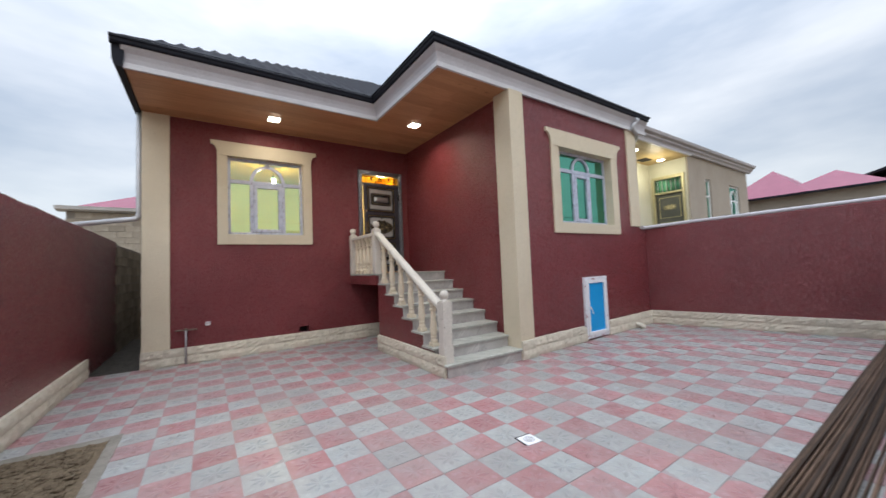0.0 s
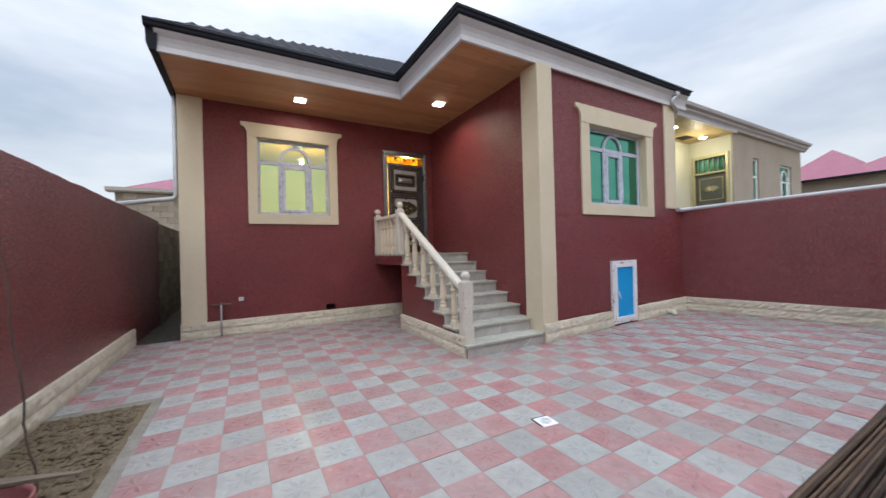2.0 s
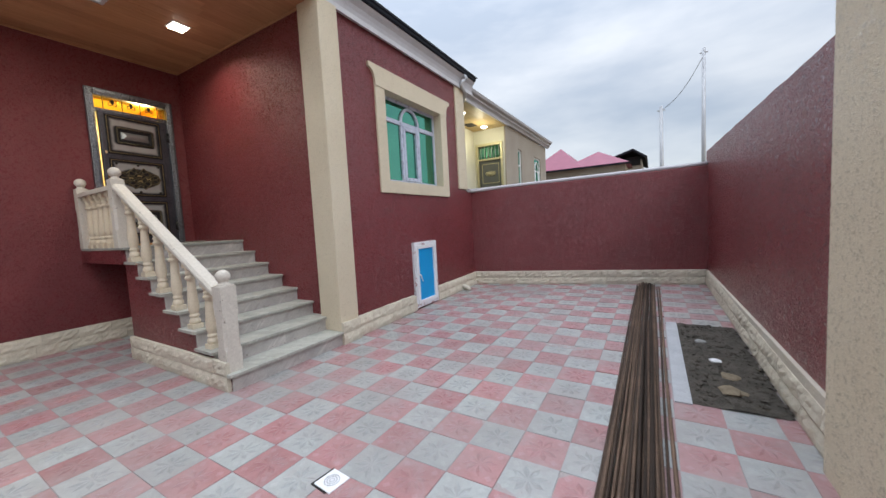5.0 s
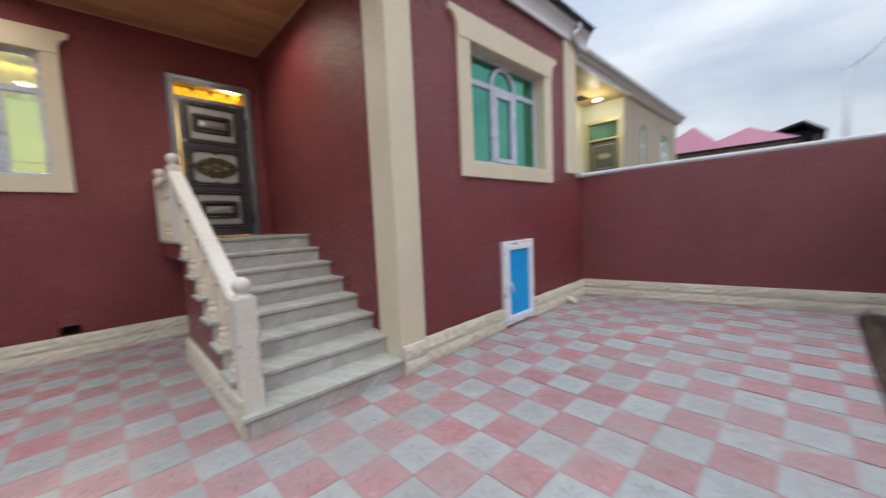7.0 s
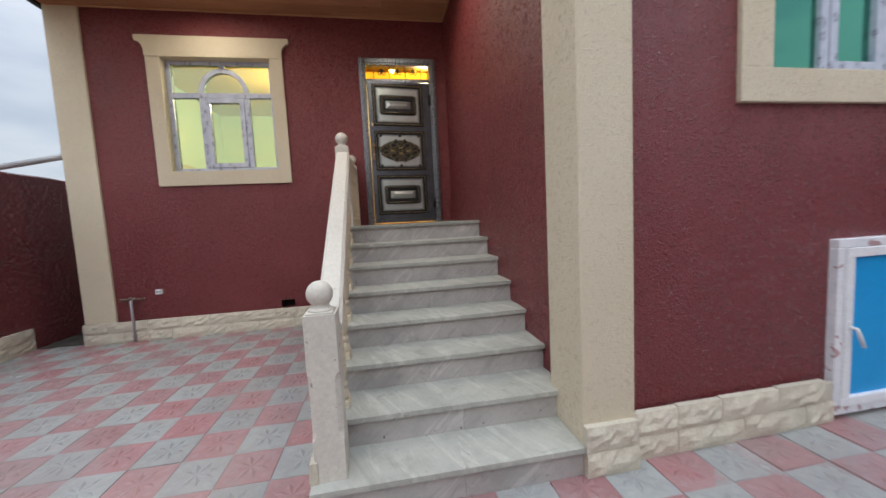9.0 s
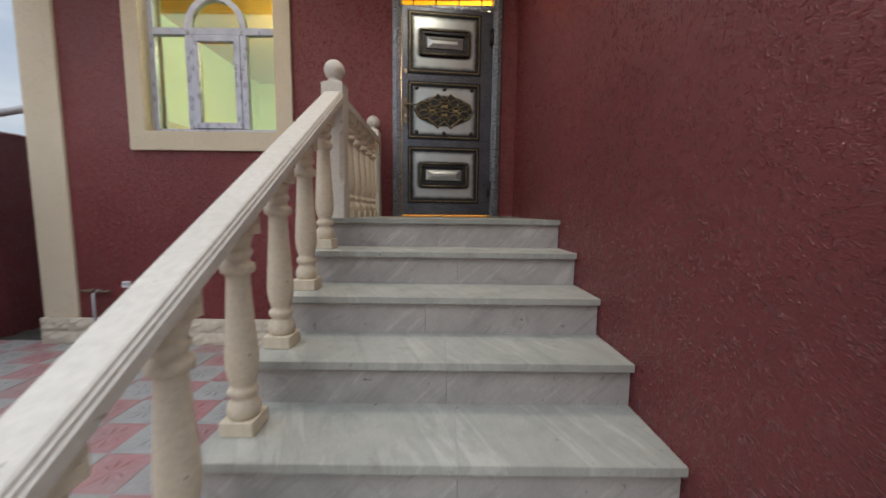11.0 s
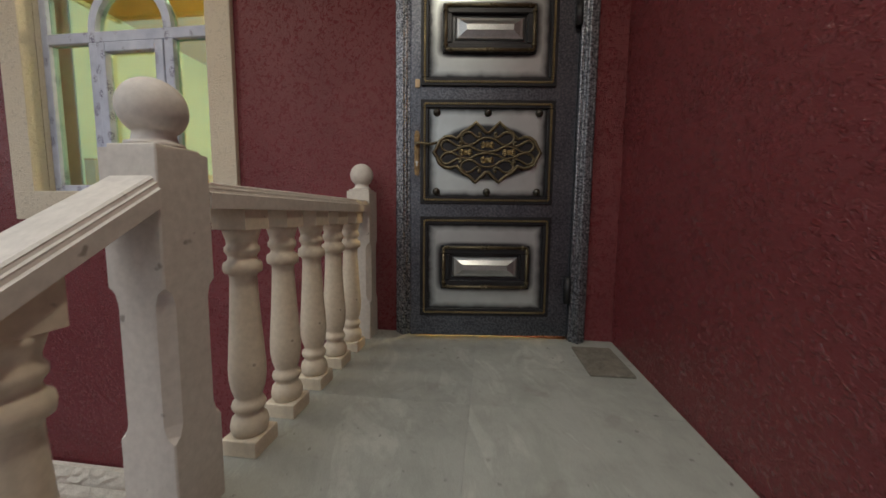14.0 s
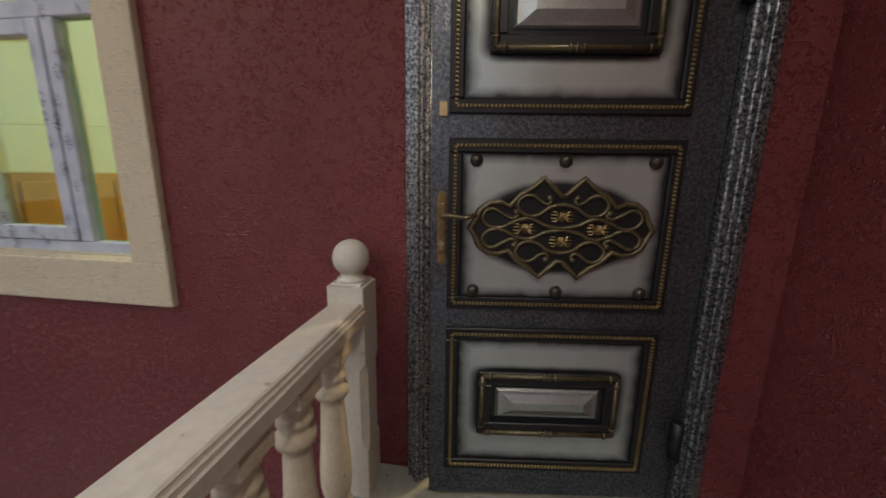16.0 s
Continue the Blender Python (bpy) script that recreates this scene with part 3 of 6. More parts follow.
IN_Y = DOOR_Y + 0.285
room(-0.68, 2.55, IN_Y, 12.2, YELLOW_WALL, "bedroom", [WIN1])
room(2.62, 4.35, IN_Y, 11.0, ORANGE_WOOD, "hall", [DOOR])
sideboard = thing("sideboard", (-0.42, 10.5, LANDING + 0.01), "low orange-brown wooden sideboard indoors", "sideboard")
b_ = bmesh.new()
soft_box(b_, -0.2, 0.17, -1.65, 1.6, 0, 1.20, 0.008)
part("carcass", b_, ORANGE_WOOD, sideboard)
for k in range(5):
    b_ = bmesh.new()
    soft_box(b_, 0.172, 0.19, -1.62 + 0.645 * k, -1.0 + 0.645 * k, 0.06, 1.14, 0.006)
    part("cabinet_door", b_, ORANGE_WOOD, sideboard)
bm = bmesh.new()
soft_box(bm, -0.625, -0.585, IN_Y + 0.05, IN_Y + 0.42, LANDING + 0.011, 3.9, 0.006)
solid("wood_panel", bm, ORANGE_WOOD, "orange-brown wooden door panel indoors", "panel")
bm = bmesh.new()
wall_sheet(bm, "x", FRONT_Y + 0.29, 8.5, LANDING, 4.2, 4.40, 4.45)
wall_sheet(bm, "x", FRONT_Y + 0.29, 8.5, LANDING, 4.2, 7.68, 7.73)
wall_sheet(bm, "y", 4.45, 7.68, LANDING, 4.2, 8.5, 8.55)
solid("wall_livingroom", bm, YELLOW_WALL, "plain painted wall of the unlit room", "wall", "structure")
bm = bmesh.new()
box(bm, 4.40, 7.73, FRONT_Y + 0.29, 8.5, LANDING - 0.02, LANDING)
solid("floor_livingroom", bm, ORANGE_WOOD, "orange-brown laminate floor indoors", "floor", "structure")
bm = bmesh.new()
box(bm, 4.40, 7.73, FRONT_Y + 0.29, 8.5, 4.2, 4.26)
solid("ceiling_livingroom", bm, YELLOW_WALL, "plain ceiling of the unlit room", "ceiling", "structure")


# ---- cream corner strips ----
def pilaster(x0, x1, y0, y1, z0, z1, label):
    b = bmesh.new()
    soft_box(b, x0, x1, y0, y1, z0, z1, 0.012)
    return solid("trim_pilaster", b, CREAM, label, "pilaster", "structure")


pilaster(WEST_X - 0.01, -0.58, DOOR_Y - 0.03, DOOR_Y + 0.05, 0.28, 4.369, "cream rough-rendered corner strip of the house")
pilaster(4.03, 4.35, FRONT_Y - 0.08, FRONT_Y + 0.299, 0.0, 4.369, "cream rough-rendered corner pillar by the stairs")
pilaster(7.62, 8.01, FRONT_Y - 0.03, FRONT_Y + 0.02, 2.22, 4.369, "cream rough-rendered strip above the boundary wall")


# ---- window surrounds ----
def surround(o, y, side, sill, lintel, wide):
    """A flat cream surround with a wider lintel whose ends are cut in a curve."""
    x0, x1, z0, z1 = o
    b = bmesh.new()
    soft_box(b, x0 - side, x0 + 0.005, y - 0.03, y + 0.06, z0, z1, 0.006)
    soft_box(b, x1 - 0.005, x1 + side, y - 0.03, y + 0.06, z0, z1, 0.006)
    soft_box(b, x0 - side, x1 + side, y - 0.03, y + 0.06, z0 - sill, z0 + 0.005, 0.006)
    e = wide
    top = z1 + lintel
    pts = [(x0 - side, z1 - 0.005), (x1 + side, z1 - 0.005)]
    k = 8
    curve = [(side + e * (1 - math.cos(math.pi / 2 * i / k)), z1 + 0.05 + (lintel - 0.12) * math.sin(math.pi / 2 * i / k)) for i in range(k + 1)]
    right = [(x1 + d, z) for d, z in curve] + [(x1 + side + e, top)]
    left = [(x0 - d, z) for d, z in curve] + [(x0 - side - e, top)]
    extrude_profile(b, pts + right + left[::-1], "y", y - 0.04, y + 0.06)
    return solid("trim_window", b, CREAM, "cream rough-rendered window surround with flared lintel", "window surround", "structure")


def reveal(o, y, depth):
    """Cream lining of a window opening."""
    x0, x1, z0, z1 = o
    b = bmesh.new()
    a, e, t = y + 0.061, y + depth, 0.006
    box(b, x0, x0 + t, a, e, z0 + t, z1 - t)
    box(b, x1 - t, x1, a, e, z0 + t, z1 - t)
    box(b, x0, x1, a, e, z0, z0 + t)
    box(b, x0, x1, a, e, z1 - t, z1)
    return solid("trim_reveal", b, CREAM, "cream rendered window reveal", "window reveal", "structure")


reveal(WIN1, DOOR_Y, 0.094)
reveal(WIN2, FRONT_Y, 0.134)
surround(WIN1, DOOR_Y, 0.165, 0.19, 0.26, 0.10)
surround(WIN2, FRONT_Y, 0.215, 0.19, 0.30, 0.13)


# ---- windows ----
def window(name, o, y, col, transom, glass):
    """An arched casement: side lights, a middle sash, and a half-round light over it."""
    x0, x1, z0, z1 = o
    c0, c1 = col
    w, d = 0.055, 0.06
    win = thing(name, ((x0 + x1) / 2, y, z0), "white plastic window still in printed film, green-tinted panes", "window", "", "structure")
    off = Matrix.Translation((-(x0 + x1) / 2, -y, -z0))

    def add(nm, build, m, parent=win):
        b = bmesh.new()
        build(b)
        bmesh.ops.transform(b, matrix=off, verts=b.verts[:])
        return part(nm, b, m, parent)

    def rim(b):
        soft_box(b, x0, x0 + w, y, y + d, z0, z1, 0.006)
        soft_box(b, x1 - w, x1, y, y + d, z0, z1, 0.006)
        soft_box(b, x0 + w, x1 - w, y, y + d, z0, z0 + w, 0.006)
        soft_box(b, x0 + w, x1 - w, y, y + d, z1 - w, z1, 0.006)

    add("window_frame", rim, FILM)
    add("transom_bar", lambda b: soft_box(b, x0 + w, x1 - w, y - 0.004, y + d - 0.004, transom - 0.035, transom + 0.035, 0.006), FILM)
    for cx in (c0, c1):
        add("mullion", lambda b: soft_box(b, cx - 0.033, cx + 0.033, y - 0.006, y + d - 0.008, z0 + w, transom - 0.035, 0.006), FILM)

    def sash(b):
        s = 0.062
        a0, a1, b0, b1 = c0 + 0.036, c1 - 0.036, z0 + w + 0.004, transom - 0.039
        soft_box(b, a0, a0 + s, y - 0.014, y + 0.04, b0, b1, 0.006)
        soft_box(b, a1 - s, a1, y - 0.014, y + 0.04, b0, b1, 0.006)
        soft_box(b, a0 + s, a1 - s, y - 0.014, y + 0.04, b0, b0 + s, 0.006)
        soft_box(b, a0 + s, a1 - s, y - 0.014, y + 0.04, b1 - s, b1, 0.006)

    add("sash", sash, FILM)
    mid, rad = (c0 + c1) / 2, (c1 - c0) / 2
    high = min(rad * 1.05, z1 - w - transom - 0.06)

    def arch(b):
        n = 20
        rows = []
        for i in range(n + 1):
            t = math.pi * i / n
            ring = []
            for q, yy in ((1.10, y - 0.006), (0.90, y - 0.006), (0.90, y + d - 0.01), (1.10, y + d - 0.01)):
                ring.append(b.verts.new((mid + rad * q * math.cos(t), yy, transom + 0.03 + (high + rad * (q - 1)) * math.sin(t))))
            rows.append(ring)
        for A, B in zip(rows, rows[1:]):
            for k in range(4):
                b.faces.new((A[k], A[(k + 1) % 4], B[(k + 1) % 4], B[k]))
        b.faces.new(rows[0])
        b.faces.new(rows[-1][::-1])

    add("arch_bar", arch, FILM)
    add("arch_tie", lambda b: soft_box(b, mid - 0.03, mid + 0.03, y - 0.002, y + d - 0.012, transom + 0.03 + high, z1 - w, 0.004), FILM)
    for a, b_, lo, hi in ((x0 + w, c0 - 0.033, z0 + w, transom - 0.035), (c0 + 0.09, c1 - 0.09, z0 + 0.11, transom - 0.09), (c1 + 0.033, x1 - w, z0 + w, transom - 0.035),
                          (x0 + w, x1 - w, transom + 0.035, z1 - w)):
        p = add("pane", lambda b: box(b, a, b_, y + 0.024, y + 0.030, lo, hi), glass)
        p.visible_shadow = False
    return win


window("window_1", WIN1, DOOR_Y + 0.095, (0.693, 1.267), 3.31, GLASS_LIT)
window("window_2", WIN2, FRONT_Y + 0.135, (5.89, 6.40), 3.25, GLASS)

# ---- eaves: soffit planks, fascia, gutter ----
SOF_X, SOF_Y, SOF_Y2 = 2.68, 6.55, 4.40
bm = bmesh.new()
y = SOF_Y2 + 0.03
step = 0.168
while y < DOOR_Y - 0.01:
    y1 = min(y + step - 0.002, DOOR_Y - 0.002)
    x0 = WEST_X - 0.02 if y > SOF_Y + 0.02 else SOF_X + 0.02
    x1 = STAIR_X - 0.002
    joints = [x0] + sorted(random.uniform(x0 + 0.6, x1 - 0.5) for _ in range(1)) + [x1]
    for a, b in zip(joints, joints[1:]):
        vs = box(bm, a, b - 0.002, y, y1, SOFFIT_Z, SOFFIT_Z + 0.02)
    y += step
solid("ceiling_porch_soffit", bm, PLANK, "varnished orange-brown plank soffit over the porch", "soffit", "structure")
for x0, x1, y0, y1 in ((WEST_X + 0.02, STAIR_X - 0.035, DOOR_Y - 0.034, DOOR_Y - 0.002), (STAIR_X - 0.034, STAIR_X - 0.002, FRONT_Y + 0.31, DOOR_Y - 0.002)):
    bm = bmesh.new()
    soft_box(bm, x0, x1, y0, y1, SOFFIT_Z - 0.022, SOFFIT_Z - 0.001, 0.008)
    solid("trim_soffit_batten", bm, PLANK, "varnished wooden batten between soffit and wall", "batten", "structure")
bm = bmesh.new()
box(bm, WEST_X, STAIR_X, SOF_Y + 0.04, DOOR_Y + 0.2, SOFFIT_Z + 0.03, SOFFIT_Z + 0.05)
box(bm, SOF_X + 0.04, STAIR_X, SOF_Y2 + 0.05, SOF_Y + 0.04, SOFFIT_Z + 0.03, SOFFIT_Z + 0.05)
solid("ceiling_backing", bm, DARK, "dark boarding above the soffit", "ceiling", "structure")

EAVE = [(WEST_X - 0.05, SOF_Y), (SOF_X, SOF_Y), (SOF_X, SOF_Y2), (8.42, SOF_Y2)]


def eaves(profile, material, name, label, path=EAVE):
    """A moulding drawn along the eaves, mitred at the corners. Profile: (outwards, height)."""
    b = bmesh.new()
    rings = []
    n = len(path)
    for i, p in enumerate(path):
        dirs = []
        if i > 0:
            dirs.append((Vector(p) - Vector(path[i - 1])).normalized())
        if i < n - 1:
            dirs.append((Vector(path[i + 1]) - Vector(p)).normalized())
        outs = [Vector((d.y, -d.x)) for d in dirs]
        o = outs[0] if len(outs) == 1 else (outs[0] + outs[1]) / (1 + outs[0].dot(outs[1]))
        rings.append([b.verts.new((p[0] + o.x * u, p[1] + o.y * u, z)) for u, z in profile])
    k = len(profile)
    for A, B in zip(rings, rings[1:]):
        for j in range(k):
            b.faces.new((A[j], A[(j + 1) % k], B[(j + 1) % k], B[j]))
    b.faces.new(rings[0])
    b.faces.new(rings[-1][::-1])
    return solid(name, b, material, label, name.split("_")[-1], "structure")


eaves([(-0.02, 4.355), (0.02, 4.355), (0.02, 4.425), (0.012, 4.432), (-0.02, 4.432)], EDGE_WHITE, "trim_soffit_edge", "white plastic strip along the soffit edge")
eaves([(-0.02, 4.434), (0.006, 4.434), (0.012, 4.50), (0.03, 4.56), (0.07, 4.61), (0.085, 4.64), (-0.02, 4.64)], FASCIA, "trim_fascia", "pale grey cove-shaped fascia board under the gutter")
eaves([(0.03, 4.642), (0.10, 4.642), (0.115, 4.66), (0.12, 4.70), (0.135, 4.71), (0.135, 4.735), (0.12, 4.75), (-0.05, 4.76), (-0.05, 4.70)], GUTTER, "trim_gutter", "black metal eaves gutter and roof edge",
      [(WEST_X - 0.16, SOF_Y)] + EAVE[1:])
eaves([(0.0, 4.345), (0.085, 4.36), (0.11, 4.44), (0.115, 4.60), (0.13, 4.75), (-0.03, 4.76)], GUTTER, "trim_verge", "black metal roof verge on the side of the house",
      [(WEST_X - 0.03, 15.6), (WEST_X - 0.03, SOF_Y - 0.05)])

# ---- roof of ribbed sheet metal, two wings meeting in a valley ----
bm = bmesh.new()
K = 0.64


def roof_h(x, y):
    left = min(y - 6.43, 0.78 * (x + 1.03), 15.8 - y, 8.55 - x)
    right = min(y - 4.28, x - 2.56, 8.55 - x, 15.8 - y)
    return max(left, right)


xs = np.linspace(-1.03, 8.55, 130)
yy = np.linspace(4.28, 15.8, 70)
grid = {}
for i, x in enumerate(xs):
    for j, y in enumerate(yy):
        h = roof_h(x, y)
        if h > -0.09:
            rib = 0.034 if i % 3 == 0 and h > 0.2 else 0.0
            grid[i, j] = bm.verts.new((x, y, 4.76 + K * max(0, h) + rib))
for i in range(len(xs) - 1):
    for j in range(len(yy) - 1):
        q = [grid.get(p) for p in ((i, j), (i + 1, j), (i + 1, j + 1), (i, j + 1))]
        if all(q):
            bm.faces.new(q)
solid("roof", bm, ROOF, "dark blue-grey ribbed sheet-metal hipped roof", "roof", "structure")


# ---- yard walls ----
def yard_wall(name, p, q, h0, h1, t, label, top_noise=0.006, material=None):
    """A rendered wall from p to q (t: thickness to the left of that way), its top rising from h0 to h1 and a little uneven."""
    b = bmesh.new()
    P, Q = Vector(p), Vector(q)
    d = (Q - P).normalized()
    o = Vector((-d.y, d.x)) * t
    n = max(2, int((Q - P).length / 0.15))
    rows = []
    for i in range(n + 1):
        c = P.lerp(Q, i / n)
        h = h0 + (h1 - h0) * i / n + top_noise * noise.noise((c.x * 2.5, c.y * 2.5, 3.0)) * 2
        rows.append([b.verts.new((c.x, c.y, -0.06)), b.verts.new((c.x, c.y, h - 0.02)), b.verts.new((c.x + o.x * 0.12, c.y + o.y * 0.12, h)),
                     b.verts.new((c.x + o.x * 0.88, c.y + o.y * 0.88, h)), b.verts.new((c.x + o.x, c.y + o.y, h - 0.02)), b.verts.new((c.x + o.x, c.y + o.y, -0.06))])
    for A, B in zip(rows, rows[1:]):
        for k in range(5):
            b.faces.new((A[k], A[k + 1], B[k + 1], B[k]))
    b.faces.new(rows[0])
    b.faces.new(rows[-1][::-1])
    return solid(name, b, material or RED, label, "wall", "structure")


LW = -1.63
RW0, RW1 = (8.24, 4.44), (9.12, -0.10)
yard_wall("wall_yard_west", (LW, -1.2), (LW, 10.35), 2.44, 2.31, 0.22, "dark red rough-rendered boundary wall with uneven top")
yard_wall("wall_yard_east", RW1, RW0, 2.33, 2.19, -0.2, "dark red rough-rendered boundary wall with a white coping")
yard_wall("wall_yard_south", (9.35, -0.02), (3.3, -0.02), 2.62, 2.46, 0.2, "dark red rough-rendered boundary wall along the street")
yard_wall("wall_gate_side", (2.9, -1.2), (-1.85, -1.2), 2.6, 2.6, 0.2, "plain dark red wall behind the entrance")
bm = bmesh.new()
soft_box(bm, 2.75, 3.56, -1.2, 0.06, -0.05, 3.3, 0.02)
solid("trim_gate_pillar", bm, CREAM, "cream rough-rendered gate pillar", "pillar", "structure")

# white rounded coping on the east wall
bm = bmesh.new()
A, B = Vector((*RW0, 2.20)), Vector((*RW1, 2.34))
tube(bm, [Vector((8.02, 4.40, 2.20)), Vector((8.14, 4.40, 2.202)), Vector((8.24, 4.37, 2.208))] + [A.lerp(B, i / 6) + Vector((0.05, 0, 0.015)) for i in range(7)][1:], 0.042, 10)
solid("trim_wall_coping", bm, FASCIA, "white rounded metal coping on the boundary wall", "coping", "structure")

# ---- under-layers of the paving ----
SOIL_L = (-1.62, -0.83, 2.0, 4.95)
SOIL_R = (4.10, 6.30, 0.03, 0.62)
bm = bmesh.new()
for x0, x1 in ((-1.84, 4.5), (4.5, 9.2)):
    a = [bm.verts.new((x, y, floor_z(x) - 0.0035)) for x, y in ((x0, -1.2), (x1, -1.2), (x1, 8.1), (x0, 8.1))]
    bm.faces.new(a)
bm.verts.ensure_lookup_table()
yard = thing("floor", (0, 0, 0), "yard paved with grey and pink checkered star-patterned tiles", "paving", "", "structure")
part("paving_bed", bm, JOINT, yard)

# ---- stairs ----
NOSE = [4.33] + [6.526 - 0.316 * k for k in range(6, 0, -1)] + [6.508]
RISE = LANDING / 8
SX0, SX1 = 2.63, STAIR_X - 0.002
stairs = thing("stairs", (3.3, 4.4, 0), "outdoor stairs with pale marble treads and red side", "stairs", "", "structure")
off = Matrix.Translation((-3.3, -4.4, 0))


def stair_part(name, b, material, label=""):
    bmesh.ops.transform(b, matrix=off, verts=b.verts[:])
    return part(name, b, material, stairs, label)


for i, n in enumerate(NOSE):
    top = RISE * (i + 1)
    end = NOSE[i + 1] + 0.035 if i < 7 else DOOR_Y
    b = bmesh.new()
    right = SX1 - (0.07 if i == 0 else 0)
    mid = 3.36 + 0.09 * math.sin(2.3 * i)
    for a, e in ((SX0 - 0.035, mid - 0.0001), (mid + 0.0001, right)):
        soft_box(b, a, e, n, end if i < 7 else n + 0.75, top - 0.03, top, 0.0006, 1)
        stair_part("tread" if i < 7 else "landing_slab", b, MARBLE if i < 7 else MARBLE_DUSTY, "worn pale marble slab")
        if i == 7:
            b = bmesh.new()
            soft_box(b, a, e, n + 0.7505, DOOR_Y - 0.002, top - 0.03, top, 0.0005, 1)
            stair_part("landing_slab", b, MARBLE_DUSTY, "worn pale marble slab")
        b = bmesh.new()
    for a, e in ((SX0, mid), (mid + 0.0015, right - 0.001)):
        box(b, a, e, n + 0.028, n + 0.05, top - RISE, top - 0.031)
        stair_part("riser", b, RISER, "grey veined marble riser")
        b = bmesh.new()
    b.free()
pts = [(NOSE[0] + 0.05, -0.02)]
for i, n in enumerate(NOSE):
    pts += [(n + 0.05, RISE * i if i else 0.0), (n + 0.05, RISE * (i + 1) - 0.031)]
pts = pts[1:]
body = [(NOSE[0] + 0.05, -0.05)] + pts[1:] + [(6.62, LANDING - 0.031), (6.62, -0.05)]
b = bmesh.new()
extrude_profile(b, body, "x", SX0 + 0.004, SX1)
stair_part("side_wall", b, RED, "dark red rough-rendered stair side")
b = bmesh.new()
box(b, SX0 - 0.03, SX1, 6.62, DOOR_Y - 0.001, 1.21, LANDING - 0.031)
stair_part("landing_beam", b, RED)

# ---- balustrade ----
RX = 2.655


def rail_x(y):
    """The balustrade leans a little towards the wall at the foot of the stairs."""
    return RX + 0.055 * max(0.0, min(1.0, (6.67 - y) / 2.18))


PROFILE = [(0.046, 0.05), (0.052, 0.062), (0.054, 0.080), (0.050, 0.100), (0.040, 0.112), (0.038, 0.122), (0.046, 0.130), (0.049, 0.142), (0.045, 0.152), (0.037, 0.160),
           (0.040, 0.172), (0.047, 0.195), (0.0515, 0.225), (0.052, 0.260), (0.049, 0.310), (0.044, 0.380), (0.040, 0.450), (0.037, 0.510), (0.0365, 0.534), (0.041, 0.541),
           (0.051, 0.546), (0.053, 0.560), (0.051, 0.574), (0.041, 0.581), (0.038, 0.590), (0.041, 0.598), (0.047, 0.606), (0.047, 0.618), (0.041, 0.626), (0.041, 0.636),
           (0.047, 0.655), (0.052, 0.672)]


def baluster_mesh(top_cut):
    """A turned stone baluster between square blocks; top_cut: how far the upper block leans with the handrail."""
    b = bmesh.new()
    soft_box(b, -0.056, 0.056, -0.056, 0.056, 0, 0.052, 0.003, 1)
    lathe(b, PROFILE, 18)
    vs = []
    h = 0.671
    for x, y in ((-0.052, -0.052), (0.052, -0.052), (0.052, 0.052), (-0.052, 0.052)):
        vs.append((x, y))
    lo = [b.verts.new((x, y, h)) for x, y in vs]
    hi = [b.verts.new((x, y, 0.73 + top_cut * y)) for x, y in vs]
    b.faces.new(lo[::-1])
    b.faces.new(hi)
    for k in range(4):
        b.faces.new((lo[k], lo[(k + 1) % 4], hi[(k + 1) % 4], hi[k]))
    return mesh_of(b, "baluster", BALUSTER)


rail_thing = thing("balustrade", (RX, 4.46, RISE), "pale turned-limestone balustrade with ball-topped posts", "balustrade")


def rail_part(name, b, place=(0, 0, 0), label="", parent=None):
    ob = part(name, b, RAIL, parent or rail_thing, label)
    ob.location = Vector(place) - (Vector((RX, 4.46, RISE)) if parent is None else Vector((0, 0, 0)))
    return ob


STAIR_BAL = baluster_mesh(0.615)
FLAT_BAL = baluster_mesh(0.0)


def chamfered_post(height, w):
    """A square post whose corners are cut back over its middle."""
    b = bmesh.new()
    levels = [(0, 0.0), (height * 0.255, 0.0), (height * 0.270, 0.016), (height * 0.30, 0.024), (height * 0.615, 0.024), (height * 0.645, 0.017), (height * 0.66, 0.0), (height, 0.0)]
    rings = []
    for z, c in levels:
        c = max(c, 0.003)
        rings.append([b.verts.new((x, y, z)) for x, y in ((-w + c, -w), (w - c, -w), (w, -w + c), (w, w - c), (w - c, w), (-w + c, w), (-w, w - c), (-w, -w + c))])
    for A, B in zip(rings, rings[1:]):
        for k in range(8):
            b.faces.new((A[k], A[(k + 1) % 8], B[(k + 1) % 8], B[k]))
    b.faces.new(rings[0][::-1])
    b.faces.new(rings[-1])
    return b


POSTS = ((4.475, RISE, 0.843, 0.076), (6.672, LANDING, 0.854, 0.068), (7.95, LANDING, 0.85, 0.066))
for y, z, h, w in POSTS:
    post = rail_part("newel_post", chamfered_post(h, w), (rail_x(y) - (0.005 if y > 6 else 0.02), y, z))
    b = bmesh.new()
    soft_box(b, -w * 0.84, w * 0.84, -w * 0.84, w * 0.84, 0.0, 0.010, 0.002, 1)
    lathe(b, [(w * 0.80, 0.009), (w * 0.80, 0.018), (w * 0.64, 0.021), (w * 0.60, 0.030), (w * 0.58, 0.042)] +
          [(max(0.004, 0.065 * math.sin(math.pi * (0.24 + 0.76 * k / 12))), 0.092 - 0.065 * math.cos(math.pi * (0.24 + 0.76 * k / 12))) for k in range(13)], 22)
    fin = part("finial", b, RAIL, post, "turned stone ball")
    fin.location = (0, 0, h)


